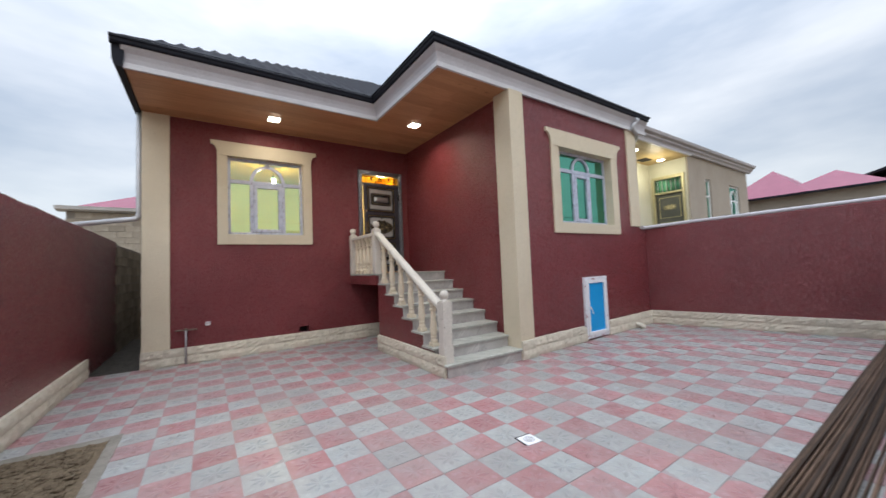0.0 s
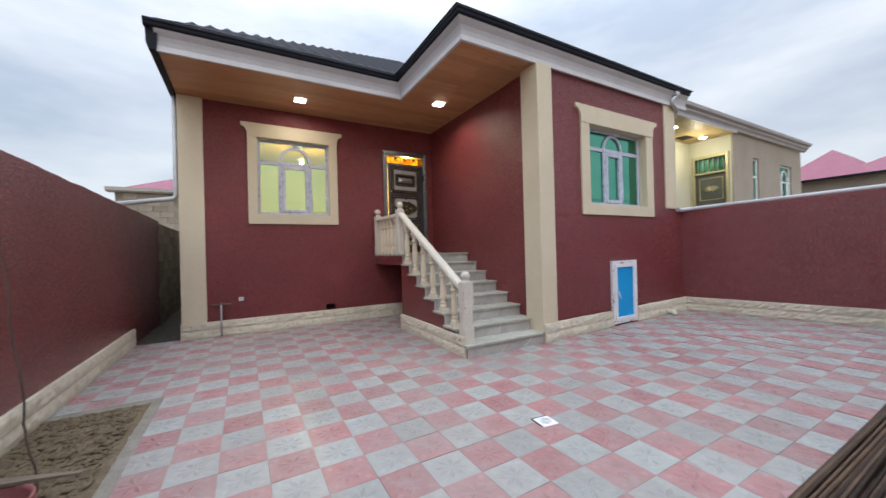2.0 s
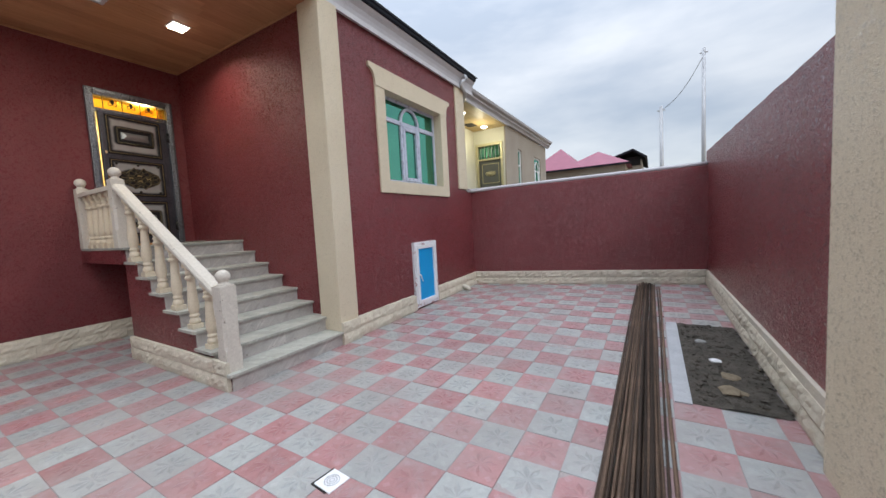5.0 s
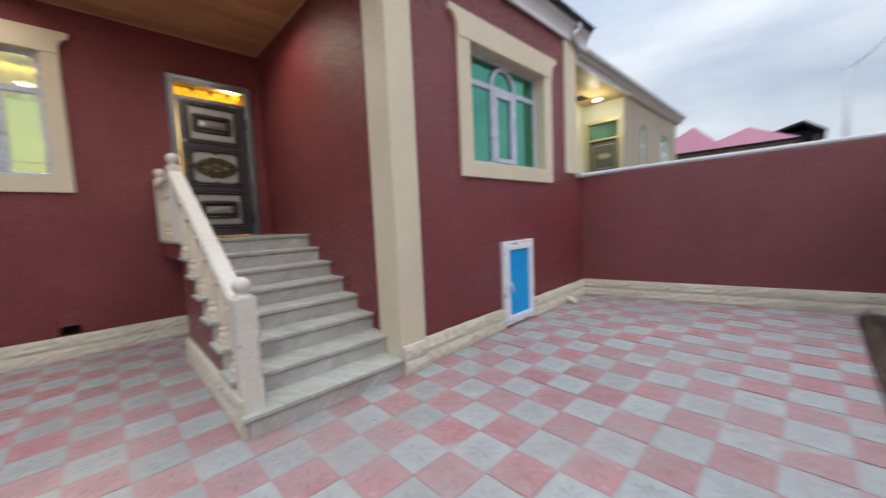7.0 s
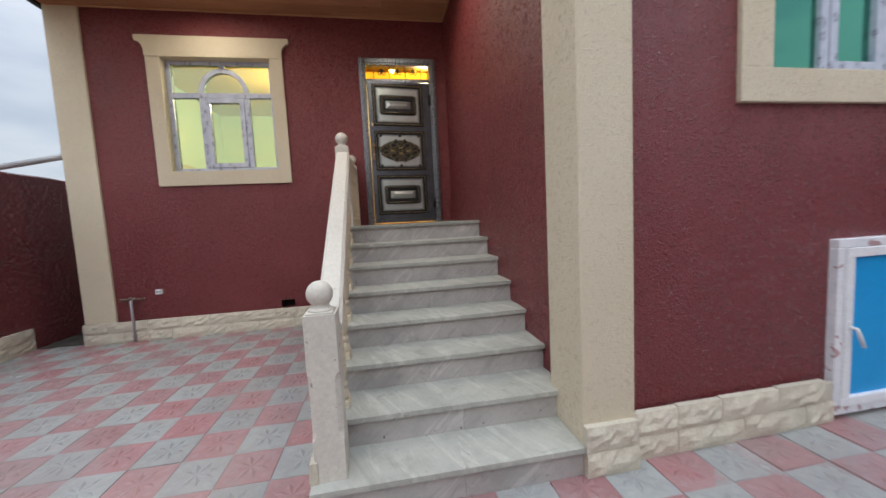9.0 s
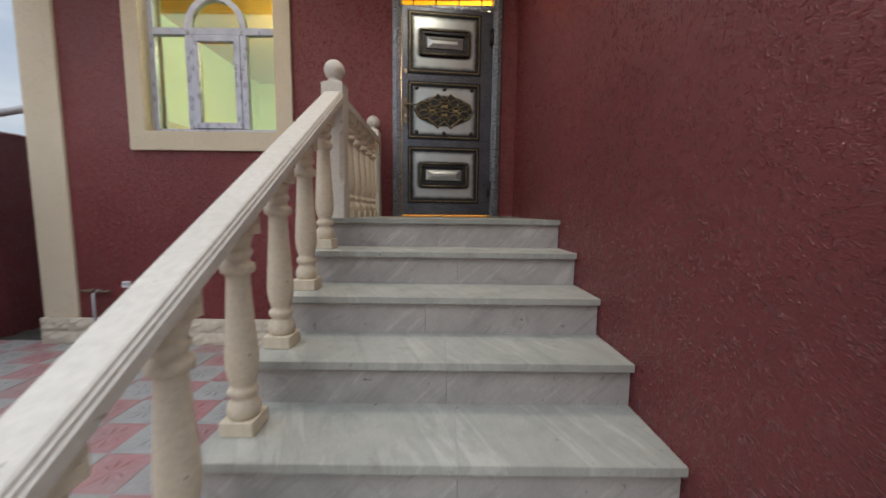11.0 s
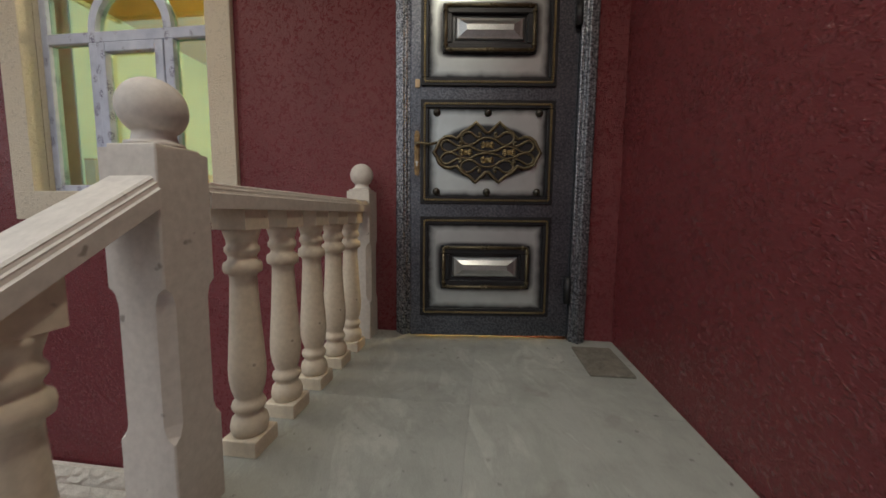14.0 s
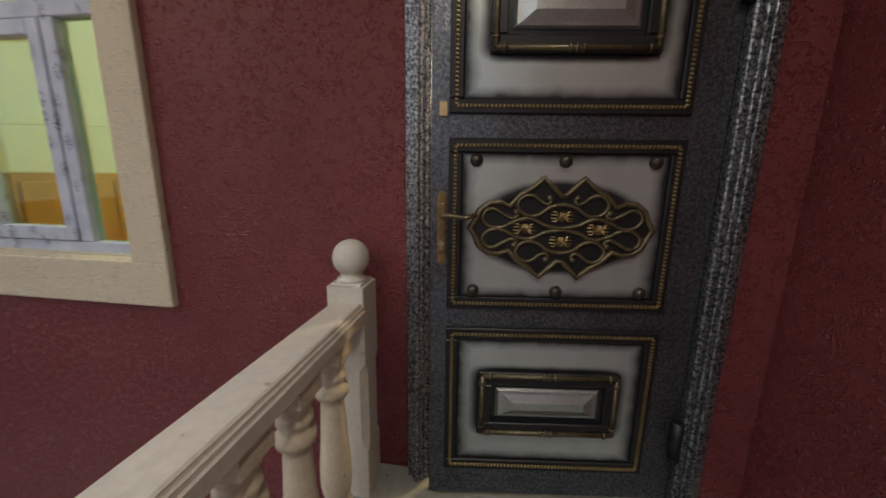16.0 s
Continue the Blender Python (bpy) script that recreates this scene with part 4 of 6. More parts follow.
def handrail(p, q, name="handrail"):
    """A moulded stone rail from p to q."""
    b = bmesh.new()
    side = [(0.068, 0.0), (0.068, 0.037), (0.062, 0.040), (0.060, 0.046), (0.0605, 0.0495), (0.055, 0.052), (0.0525, 0.057), (0.053, 0.060), (0.047, 0.064)]
    prof = side + [(-u, v) for u, v in side[::-1]]
    A = [b.verts.new((p[0] + u, p[1], p[2] + v)) for u, v in prof]
    B = [b.verts.new((q[0] + u, q[1], q[2] + v)) for u, v in prof]
    n = len(prof)
    for k in range(n):
        b.faces.new((A[k], A[(k + 1) % n], B[(k + 1) % n], B[k]))
    b.faces.new(A[::-1])
    b.faces.new(B)
    return rail_part(name, b)


y_low, y_high = 4.55, 6.605
z_at = lambda y: 2.150 - (6.6 - y) * 0.615
handrail((rail_x(y_low), y_low, z_at(y_low)), (rail_x(y_high), y_high, z_at(y_high)))
handrail((RX, 6.739, 2.153), (RX, 7.885, 2.153), "landing_rail")
for i in range(1, 7):
    yb = NOSE[i] + 0.175
    base = RISE * (i + 1)
    ob = rail_part("baluster", STAIR_BAL, (rail_x(yb), yb, base))
    ob.scale = (1, 1, (z_at(yb) - base + 0.004) / 0.73)
for k in range(5):
    ob = rail_part("baluster", FLAT_BAL, (RX + 0.008, 6.915 + 0.204 * k, LANDING))
    ob.scale = (1, 1, (2.155 - LANDING) / 0.73)

# ---- front door ----
HX = 3.845
door = thing("door_1", (HX, DOOR_Y - 0.005, LANDING), "ajar dark hammered-metal front door with pale panels and bronze ornament", "door", "", "structure")


def door_frame():
    b = bmesh.new()
    for x0, x1 in ((2.835, 2.925), (3.845, 3.935)):
        soft_box(b, x0, x1, DOOR_Y - 0.05, DOOR_Y + 0.10, LANDING, 3.81, 0.008)
        soft_box(b, x0 + 0.02, x1 - 0.02, DOOR_Y - 0.066, DOOR_Y - 0.049, LANDING, 3.79, 0.006)
        soft_box(b, x0 + 0.035, x1 - 0.035, DOOR_Y - 0.078, DOOR_Y - 0.065, LANDING, 3.775, 0.005)
    soft_box(b, 2.926, 3.844, DOOR_Y - 0.05, DOOR_Y + 0.10, 3.705, 3.81, 0.008)
    soft_box(b, 2.926, 3.844, DOOR_Y - 0.066, DOOR_Y - 0.049, 3.735, 3.785, 0.006)
    soft_box(b, 2.926, 3.844, DOOR_Y - 0.03, DOOR_Y + 0.08, 3.475, 3.525, 0.006)
    bmesh.ops.transform(b, matrix=Matrix.Translation((-HX, -DOOR_Y + 0.005, -LANDING)), verts=b.verts[:])
    return b


part("door_frame", door_frame(), HAMMERED_SILVER, door, "dark hammered-metal frame brushed with silver")
b = bmesh.new()
box(b, 2.926, 3.844, DOOR_Y + 0.02, DOOR_Y + 0.026, 3.526, 3.704)
bmesh.ops.transform(b, matrix=Matrix.Translation((-HX, -DOOR_Y + 0.005, -LANDING)), verts=b.verts[:])
pane = part("transom_pane", b, AMBER, door, "amber glass lit from indoors")
pane.visible_shadow = False
b = bmesh.new()
for k in range(4):
    x = 3.04 + 0.23 * k
    tube(b, [(x, DOOR_Y, 3.526), (x, DOOR_Y, 3.704)], 0.006, 6)
    if k < 3:
        tube(b, [(x + 0.115 + 0.05 * math.cos(a), DOOR_Y, 3.615 + 0.05 * math.sin(a) * math.cos(a)) for a in np.linspace(0, 2 * math.pi, 17)[:-1]], 0.006, 6, closed=True)
        lathe(b, [(0.004, -0.03), (0.03, 0), (0.004, 0.03)], 8, (x + 0.115, DOOR_Y, 3.655))
bmesh.ops.transform(b, matrix=Matrix.Translation((-HX, -DOOR_Y + 0.005, -LANDING)), verts=b.verts[:])
part("transom_grille", b, BLACK_IRON, door, "black scrolled iron grille")

# the leaf is built flat with its hinge at x = 0 and its outer face at y = -0.01
LEAF_W = 0.915
leaf_bm = bmesh.new()
soft_box(leaf_bm, -LEAF_W, 0, -0.01, 0.045, 0.021, 2.05, 0.006)
leaf = part("door_leaf", leaf_bm, HAMMERED, door)
leaf.rotation_euler = (0, 0, radians(7.0))


def leaf_part(name, b, material, label=""):
    return part(name, b, material, leaf, label)


def rope(x0, x1, z0, z1, y):
    """A twisted rope moulding round a rectangle."""
    b = bmesh.new()
    pitch = 0.0125
    for (ax, az), (bx, bz) in (((x0, z0), (x1, z0)), ((x1, z0), (x1, z1)), ((x1, z1), (x0, z1)), ((x0, z1), (x0, z0))):
        L = math.hypot(bx - ax, bz - az)
        n = int(L / pitch)
        for k in range(n):
            t = (k + 0.5) / n
            cx, cz = ax + (bx - ax) * t, az + (bz - az) * t
            dx, dz = (bx - ax) / L, (bz - az) / L
            s = [(-0.0058, -0.006), (0.0035, -0.006), (0.0058, 0.006), (-0.0035, 0.006)]
            lo = [b.verts.new((cx + dx * u - dz * v, y, cz + dz * u + dx * v)) for u, v in s]
            hi = [b.verts.new((cx + (dx * u - dz * v) * 0.45, y - 0.007, cz + (dz * u + dx * v) * 0.45)) for u, v in s]
            b.faces.new(hi)
            for i in range(4):
                b.faces.new((lo[i], lo[(i + 1) % 4], hi[(i + 1) % 4], hi[i]))
    return b


def border(b, x0, x1, z0, z1, w, y0, y1):
    soft_box(b, x0, x1, y0, y1, z0, z0 + w, 0.004, 1)
    soft_box(b, x0, x1, y0, y1, z1 - w, z1, 0.004, 1)
    soft_box(b, x0, x0 + w, y0, y1, z0 + w, z1 - w, 0.004, 1)
    soft_box(b, x1 - w, x1, y0, y1, z0 + w, z1 - w, 0.004, 1)


PX0, PX1 = -0.835, -0.142
for z0, z1, kind in ((0.163, 0.69, "box"), (0.805, 1.325, "cartouche"), (1.441, 1.985, "box")):
    b = bmesh.new()
    border(b, PX0 - 0.022, PX1 + 0.022, z0 - 0.022, z1 + 0.022, 0.044, -0.024, -0.009)
    leaf_part("panel_moulding", b, BLACK_IRON, "black raised moulding")
    leaf_part("rope_trim", rope(PX0, PX1, z0, z1, -0.0238), BRASS, "twisted brass-coloured rope trim")
    b = bmesh.new()
    soft_box(b, PX0 + 0.022, PX1 - 0.022, -0.014, -0.009, z0 + 0.022, z1 - 0.022, 0.002, 1)
    leaf_part("panel", b, PANEL if kind == "box" else PANEL_OVAL, "pale silver panel sprayed dark at the rim")
    cx, cz = (PX0 + PX1) / 2, (z0 + z1) / 2
    if kind == "box":
        b = bmesh.new()
        border(b, cx - 0.25, cx + 0.25, cz - 0.125, cz + 0.125, 0.05, -0.034, -0.013)
        leaf_part("inner_frame", b, BLACK_IRON, "black bamboo-like inner frame")
        b = bmesh.new()
        for s in (-1, 1):
            tube(b, [(cx - 0.235, -0.036, cz + s * 0.112), (cx + 0.235, -0.036, cz + s * 0.112)], 0.009, 6)
            tube(b, [(cx + s * 0.235, -0.036, cz - 0.112), (cx + s * 0.235, -0.036, cz + 0.112)], 0.009, 6)
            for k in (-0.21, -0.02, 0.0, 0.02, 0.21):
                tube(b, [(cx + k - 0.004, -0.036, cz + s * 0.112), (cx + k + 0.004, -0.036, cz + s * 0.112)], 0.013, 8)
            for k in (-0.085, 0.085):
                tube(b, [(cx + s * 0.235, -0.036, cz + k - 0.004), (cx + s * 0.235, -0.036, cz + k + 0.004)], 0.013, 8)
        leaf_part("bamboo_trim", b, BRONZE, "dark bronze bamboo moulding")
        b = bmesh.new()
        steps = [(0.185, 0.058, -0.016), (0.175, 0.050, -0.026), (0.16, 0.040, -0.029), (0.125, 0.014, -0.044)]
        rings = [[b.verts.new((cx + sx * w, y, cz + sz * h)) for sx, sz in ((-1, -1), (1, -1), (1, 1), (-1, 1))] for w, h, y in steps]
        for A, B in zip(rings, rings[1:]):
            for k in range(4):
                b.faces.new((A[k], A[(k + 1) % 4], B[(k + 1) % 4], B[k]))
        b.faces.new(rings[-1])
        b.faces.new(rings[0][::-1])
        leaf_part("raised_block", b, mottled("silver_block", (0.37, 0.39, 0.385), (0.50, 0.52, 0.515), 12, 120, 0.32, 0.1, 0.001, 0.5, 0.8), "bevelled pale silver block")
    else:
        # the cartouche: a lobed plate, a rim and interlaced ribbons
        QUARTER = [(455, 0), (428, 42), (408, 92), (365, 126), (310, 132), (262, 112), (212, 168), (150, 205), (100, 252), (52, 205), (14, 166)]
        UPPER = [(0, 120), (60, 108), (110, 72), (160, 62), (205, 85), (217, 125), (185, 160), (140, 160), (100, 130), (72, 122), (58, 138), (66, 152)]
        MIDDLE = [(0, 4), (80, 18), (150, 50), (220, 40), (290, 6), (350, 8), (385, 45), (372, 85), (330, 95), (280, 68), (240, 52), (215, 65), (225, 82)]
        U = 0.00066

        def at(p, y, sx=1, sz=1, k=1.0):
            return cx + sx * p[0] * U * k, y, cz + sz * p[1] * U * k

        ring = QUARTER + [(-x, z) for x, z in QUARTER[::-1]]
        ring = ring[:-1] + [(-x, -z) for x, z in ring[:-1]]
        b = bmesh.new()
        n = len(ring)
        low = [b.verts.new(at(p, -0.0135, k=1.02)) for p in ring]
        high = [b.verts.new(at(p, -0.024, k=0.985)) for p in ring]
        for i in range(n):
            b.faces.new((low[i], low[(i + 1) % n], high[(i + 1) % n], high[i]))
        bmesh.ops.triangulate(b, faces=[b.faces.new(high)])
        leaf_part("cartouche_plate", b, BLACK_IRON, "black lobed ornament plate")
        b = bmesh.new()
        tube(b, [at(p, -0.026, k=0.975) for p in ring], 0.0095, 7, closed=True)
        leaf_part("cartouche_rim", b, BRONZE, "lobed dark bronze rim")

        def smooth_line(pts, steps=4):
            """Points of a soft curve through pts."""
            out = []
            for i in range(len(pts) - 1):
                p0, p1, p2, p3 = (Vector(pts[max(0, min(len(pts) - 1, i + j))]) for j in (-1, 0, 1, 2))
                for s in range(steps):
                    t = s / steps
                    out.append(0.5 * (2 * p1 + (p2 - p0) * t + (2 * p0 - 5 * p1 + 4 * p2 - p3) * t * t + (3 * p1 - p0 - 3 * p2 + p3) * t ** 3))
            return out + [Vector(pts[-1])]

        for sz in (-1, 1):
            for line in (UPPER, MIDDLE):
                half_line = smooth_line(line)
                whole = [Vector((-p.x, p.y)) for p in half_line[:0:-1]] + half_line
                b = bmesh.new()
                tube(b, [at(p, -0.028, 1, sz) for p in whole], 0.0068, 6)
                for sx in (-1, 1):
                    bmesh.ops.create_uvsphere(b, u_segments=8, v_segments=6, radius=0.0105, matrix=Matrix.Translation(at(line[-1], -0.028, sx, sz)))
                leaf_part("ribbon", b, BRONZE, "curling dark bronze ribbon")
        for ox, oz in ((0, 62), (0, -62), (180, 0), (-180, 0)):
            b = bmesh.new()
            mx, _, mz = at((ox, oz), 0)
            for k in (-1, 0, 1):
                tube(b, [(mx + 0.006 * k, -0.030, mz - 0.015), (mx + 0.006 * k, -0.030, mz + 0.015)], 0.0024, 5)
            for sx in (-1, 1):
                for rise in (-0.016, -0.006, 0.006, 0.016):
                    tube(b, [(mx + sx * 0.009, -0.027, mz + rise * 0.25), (mx + sx * 0.022, -0.030, mz + rise), (mx + sx * (0.040 - abs(rise) * 0.5), -0.026, mz + rise * 0.9)], 0.0032, 5)
            leaf_part("rosette", b, BRASS, "small brass-coloured leaf rosette")
        for ox in (-0.28, 0.0, 0.28):
            for oz in (-0.215, 0.215):
                b = bmesh.new()
                bmesh.ops.create_uvsphere(b, u_segments=10, v_segments=6, radius=0.022)
                for f in b.faces:
                    f.smooth = True
                st = leaf_part("stud", b, mottled("blackened_stud", (0.02, 0.019, 0.017), (0.09, 0.08, 0.06), 60, 160, 0.3, 0.2, 0.001, 0.5, 0.6))
                st.location = (cx + ox, -0.018, cz + oz)
b = bmesh.new()
soft_box(b, -0.892, -0.862, -0.018, -0.009, 0.955, 1.165, 0.003)
soft_box(b, -0.887, -0.867, -0.022, -0.017, 0.975, 1.145, 0.002)
for z in (0.950, 1.170):
    tube(b, [(-0.877, -0.009, z), (-0.877, -0.019, z)], 0.0125, 12)
    tube(b, [(-0.877, -0.018, z), (-0.877, -0.023, z)], 0.005, 8)
tube(b, [(-0.877, -0.020, 1.105), (-0.877, -0.030, 1.105)], 0.014, 12)
leaf_part("handle_plate", b, mottled("tarnished_brass", (0.12, 0.075, 0.032), (0.36, 0.235, 0.105), 40, 160, 0.36, 0.3, 0.001, 0.5, 0.6), "tarnished brass handle plate with rounded ends")
b = bmesh.new()
tube(b, [(-0.877, -0.021, 1.010), (-0.877, -0.027, 1.010)], 0.0085, 12)
soft_box(b, -0.8815, -0.8725, -0.026, -0.021, 0.988, 1.008, 0.002)
leaf_part("lock_cylinder", b, mottled("lock_steel", (0.38, 0.36, 0.32), (0.55, 0.53, 0.48), 60, 160, 0.28, 0.2, 0.001, 0.5, 0.9), "bright steel lock cylinder")
b = bmesh.new()
tube(b, [(-0.877, -0.02, 1.105), (-0.877, -0.06, 1.105)], 0.010, 8)
tube(b, [(-0.877, -0.06, 1.105), (-0.85, -0.064, 1.107), (-0.80, -0.064, 1.100), (-0.765, -0.06, 1.112)], 0.008, 8)
leaf_part("door_handle", b, BRONZE, "curved bronze lever")
b = bmesh.new()
soft_box(b, -0.888, -0.862, -0.020, -0.009, 1.41, 1.455, 0.004)
leaf_part("lock_plate", b, WOODEN_SILL, "pale yellow lock plate")
for z in (0.30, 1.80):
    b = bmesh.new()
    tube(b, [(-0.014, -0.03, z - 0.075), (-0.014, -0.03, z + 0.075)], 0.021, 10)
    leaf_part("hinge", b, BLACK_IRON)

# loose stone offcut on the landing
bm = bmesh.new()
soft_box(bm, -0.10, 0.10, -0.17, 0.17, 0, 0.014, 0.003, 1)
ob = solid("stone_offcut", bm, mottled("rough_stone", (0.11, 0.10, 0.078), (0.25, 0.23, 0.19), 22, 80, 0.9, 0.9, 0.008, 0.2), "grey rough stone offcut lying on the landing", "stone offcut")
ob.matrix_world = pose(3.948, 7.745, LANDING, 0, 0, 1)


# ---- soffit lamps ----
def soffit_lamp(x, y):
    t = thing("soffit_lamp", (x, y, SOFFIT_Z), "lit square white lamp in the soffit", "ceiling lamp", "soffit lamps")
    b = bmesh.new()
    soft_box(b, -0.112, 0.112, -0.112, 0.112, -0.014, 0.0, 0.006)
    part("rim", b, WHITE, t)
    b = bmesh.new()
    soft_box(b, -0.092, 0.092, -0.092, 0.092, -0.03, -0.0145, 0.012, 3)
    part("diffuser", b, LAMP, t, "glowing white diffuser")
    return t


soffit_lamp(1.0, 7.38)
soffit_lamp(3.42, 6.40)

# ---- blue hatch ----
hx0, hx1, hz0, hz1 = HATCH
hatch = thing("basement_hatch", (hx0, FRONT_Y, hz0), "low blue-panelled white plastic basement door in the wall", "door", "", "structure")
off = Matrix.Translation((-hx0, -FRONT_Y, -hz0))


def hatch_part(name, b, m, label=""):
    bmesh.ops.transform(b, matrix=off, verts=b.verts[:])
    return part(name, b, m, hatch, label)


b = bmesh.new()
border(b, hx0 - 0.01, hx1 + 0.01, hz0 - 0.03, hz1 + 0.01, 0.055, FRONT_Y - 0.05, FRONT_Y + 0.03)
hatch_part("frame", b, SMEARED, "white plastic smeared with red wall paint")
b = bmesh.new()
border(b, hx0 + 0.047, hx1 - 0.047, hz0 + 0.027, hz1 - 0.047, 0.06, FRONT_Y - 0.062, FRONT_Y + 0.01)
hatch_part("sash", b, WHITE)
b = bmesh.new()
box(b, hx0 + 0.10, hx1 - 0.10, FRONT_Y - 0.035, FRONT_Y - 0.02, hz0 + 0.08, hz1 - 0.10)
hatch_part("panel", b, BLUE, "bright blue plastic panel")
b = bmesh.new()
soft_box(b, hx0 + 0.062, hx0 + 0.088, FRONT_Y - 0.07, FRONT_Y - 0.061, 0.58, 0.68, 0.004)
tube(b, [(hx0 + 0.075, FRONT_Y - 0.07, 0.64), (hx0 + 0.075, FRONT_Y - 0.10, 0.64), (hx0 + 0.09, FRONT_Y - 0.105, 0.60), (hx0 + 0.13, FRONT_Y - 0.105, 0.52)], 0.011, 8)
hatch_part("handle", b, WHITE, "white lever handle")

# ---- lamp in the bedroom ----
t = thing("pendant_lamp", (1.35, 9.9, 4.2), "small lit pendant lamp indoors", "ceiling lamp")
b = bmesh.new()
tube(b, [(0, 0, 0), (0, 0, -0.28)], 0.006, 6)
part("cord", b, BLACK_IRON, t)
b = bmesh.new()
lathe(b, [(0.02, -0.28), (0.085, -0.325), (0.09, -0.33), (0.02, -0.29)], 16)
part("shade", b, WHITE, t)
b = bmesh.new()
lathe(b, [(0.012, -0.44), (0.04, -0.42), (0.05, -0.385), (0.03, -0.345), (0.015, -0.335)], 14)
part("bulb", b, LAMP, t, "glowing bulb")

# ---- drain in the paving ----
t = thing("floor_drain", (2.215, 2.55, 0.0), "small white square floor drain with a round grate", "drain")
t.rotation_euler = (0, 0, radians(-6))
b = bmesh.new()
soft_box(b, -0.075, 0.075, -0.075, 0.075, 0.0, 0.009, 0.002, 1)
part("plate", b, WHITE, t)
b = bmesh.new()
for r in (0.045, 0.030, 0.014):
    tube(b, [(r * math.cos(a), r * math.sin(a), 0.009) for a in np.linspace(0, 2 * math.pi, 21)[:-1]], 0.004, 6, closed=True)
part("grate", b, ZINC, t, "grey ringed grate")
b = bmesh.new()
box(b, -0.088, 0.075, 0.077, 0.088, 0.002, 0.007)
box(b, -0.088, -0.077, -0.05, 0.077, 0.002, 0.007)
part("gap", b, DARK, t, "dark gap beside the plate")

# ---- vent opening, socket and water pipe on the porch wall ----
bm = bmesh.new()
box(bm, 1.50, 1.71, DOOR_Y + 0.15, DOOR_Y + 0.2, 0.28, 0.41)
solid("vent_backing", bm, DARK, "dark hollow behind the wall vent", "vent", "structure")
t = thing("wall_socket", (-0.04, DOOR_Y, 0.66), "small white outdoor socket on the red wall", "socket")
b = bmesh.new()
soft_box(b, -0.04, 0.04, -0.04, 0.0, -0.032, 0.032, 0.006)
part("case", b, WHITE, t)
b = bmesh.new()
soft_box(b, -0.03, 0.03, -0.046, -0.041, -0.005, 0.024, 0.003)
part("lid", b, ZINC, t)
t = thing("standpipe", (-0.36, DOOR_Y - 0.075, 0.0), "grey water pipe with corroded brass tap on the red wall", "water pipe")
b = bmesh.new()
tube(b, [(0, 0, 0), (0, 0, 0.56), (0, 0.02, 0.585), (0, 0.07, 0.59)], 0.016, 10)
part("pipe", b, ZINC, t)
b = bmesh.new()
tube(b, [(-0.13, 0.03, 0.588), (0.15, 0.03, 0.582)], 0.010, 8)
for x in (-0.13, -0.09, 0.08, 0.14):
    tube(b, [(x, 0.03, 0.575), (x, 0.03, 0.60)], 0.018, 8)
lathe(b, [(0.012, 0.58), (0.02, 0.60), (0.02, 0.615), (0.008, 0.625)], 10)
part("tap", b, OLD_WOOD, t, "rust-brown tap fittings")


# ---- downpipes ----
def downpipe(pts, place, r, label):
    t = thing("downpipe", place, label, "downpipe")
    b = bmesh.new()
    tube(b, [tuple(Vector(p) - Vector(place)) for p in pts], r, 12)
    part("pipe", b, ZINC, t)
    for k in (0.15, 0.6):
        p = Vector(pts[0]).lerp(Vector(pts[-1]), k) - Vector(place)
        if len(pts) < 4:
            b = bmesh.new()
            tube(b, [p - Vector((0, 0, 0.015)), p + Vector((0, 0, 0.015))], r * 1.15, 12)
            part("collar", b, ZINC, t)
    return t


downpipe([(-1.005, 8.16, 4.56), (-1.005, 8.16, 2.62), (-1.012, 8.16, 2.56), (-1.05, 8.16, 2.52), (-1.95, 8.16, 2.372)], (-1.005, 8.16, 4.56), 0.040, "grey metal downpipe bending across the side passage")
downpipe([(7.92, 4.31, 4.64), (7.92, 4.315, 4.57), (7.90, 4.325, 4.53), (7.84, 4.335, 4.49), (7.80, 4.34, 4.45), (7.80, 4.345, 4.41), (7.84, 4.35, 4.37), (7.92, 4.355, 4.34), (8.03, 4.38, 4.315), (8.14, 4.44, 4.30), (8.36, 4.60, 4.27)],
         (7.92, 4.31, 4.64), 0.039, "grey metal downpipe bend under the gutter")
t = thing("gutter_bracket", (7.92, 4.335, 4.58), "grey metal gutter bracket and outlet", "gutter bracket")
b = bmesh.new()
soft_box(b, -0.07, 0.07, -0.06, 0.05, -0.02, 0.06, 0.012)
part("outlet_box", b, ZINC, t)
t = thing("drain_elbow", (7.50, 4.30, floor_z(7.5)), "cream plastic drain elbow coming out of the stone plinth", "drain pipe")
b = bmesh.new()
tube(b, [(0, 0.10, 0.075), (0, 0.03, 0.075), (0, -0.02, 0.068), (0, -0.05, 0.045), (0, -0.062, 0.008)], 0.05, 12)
part("pipe", b, CREAM_PLASTIC, t)

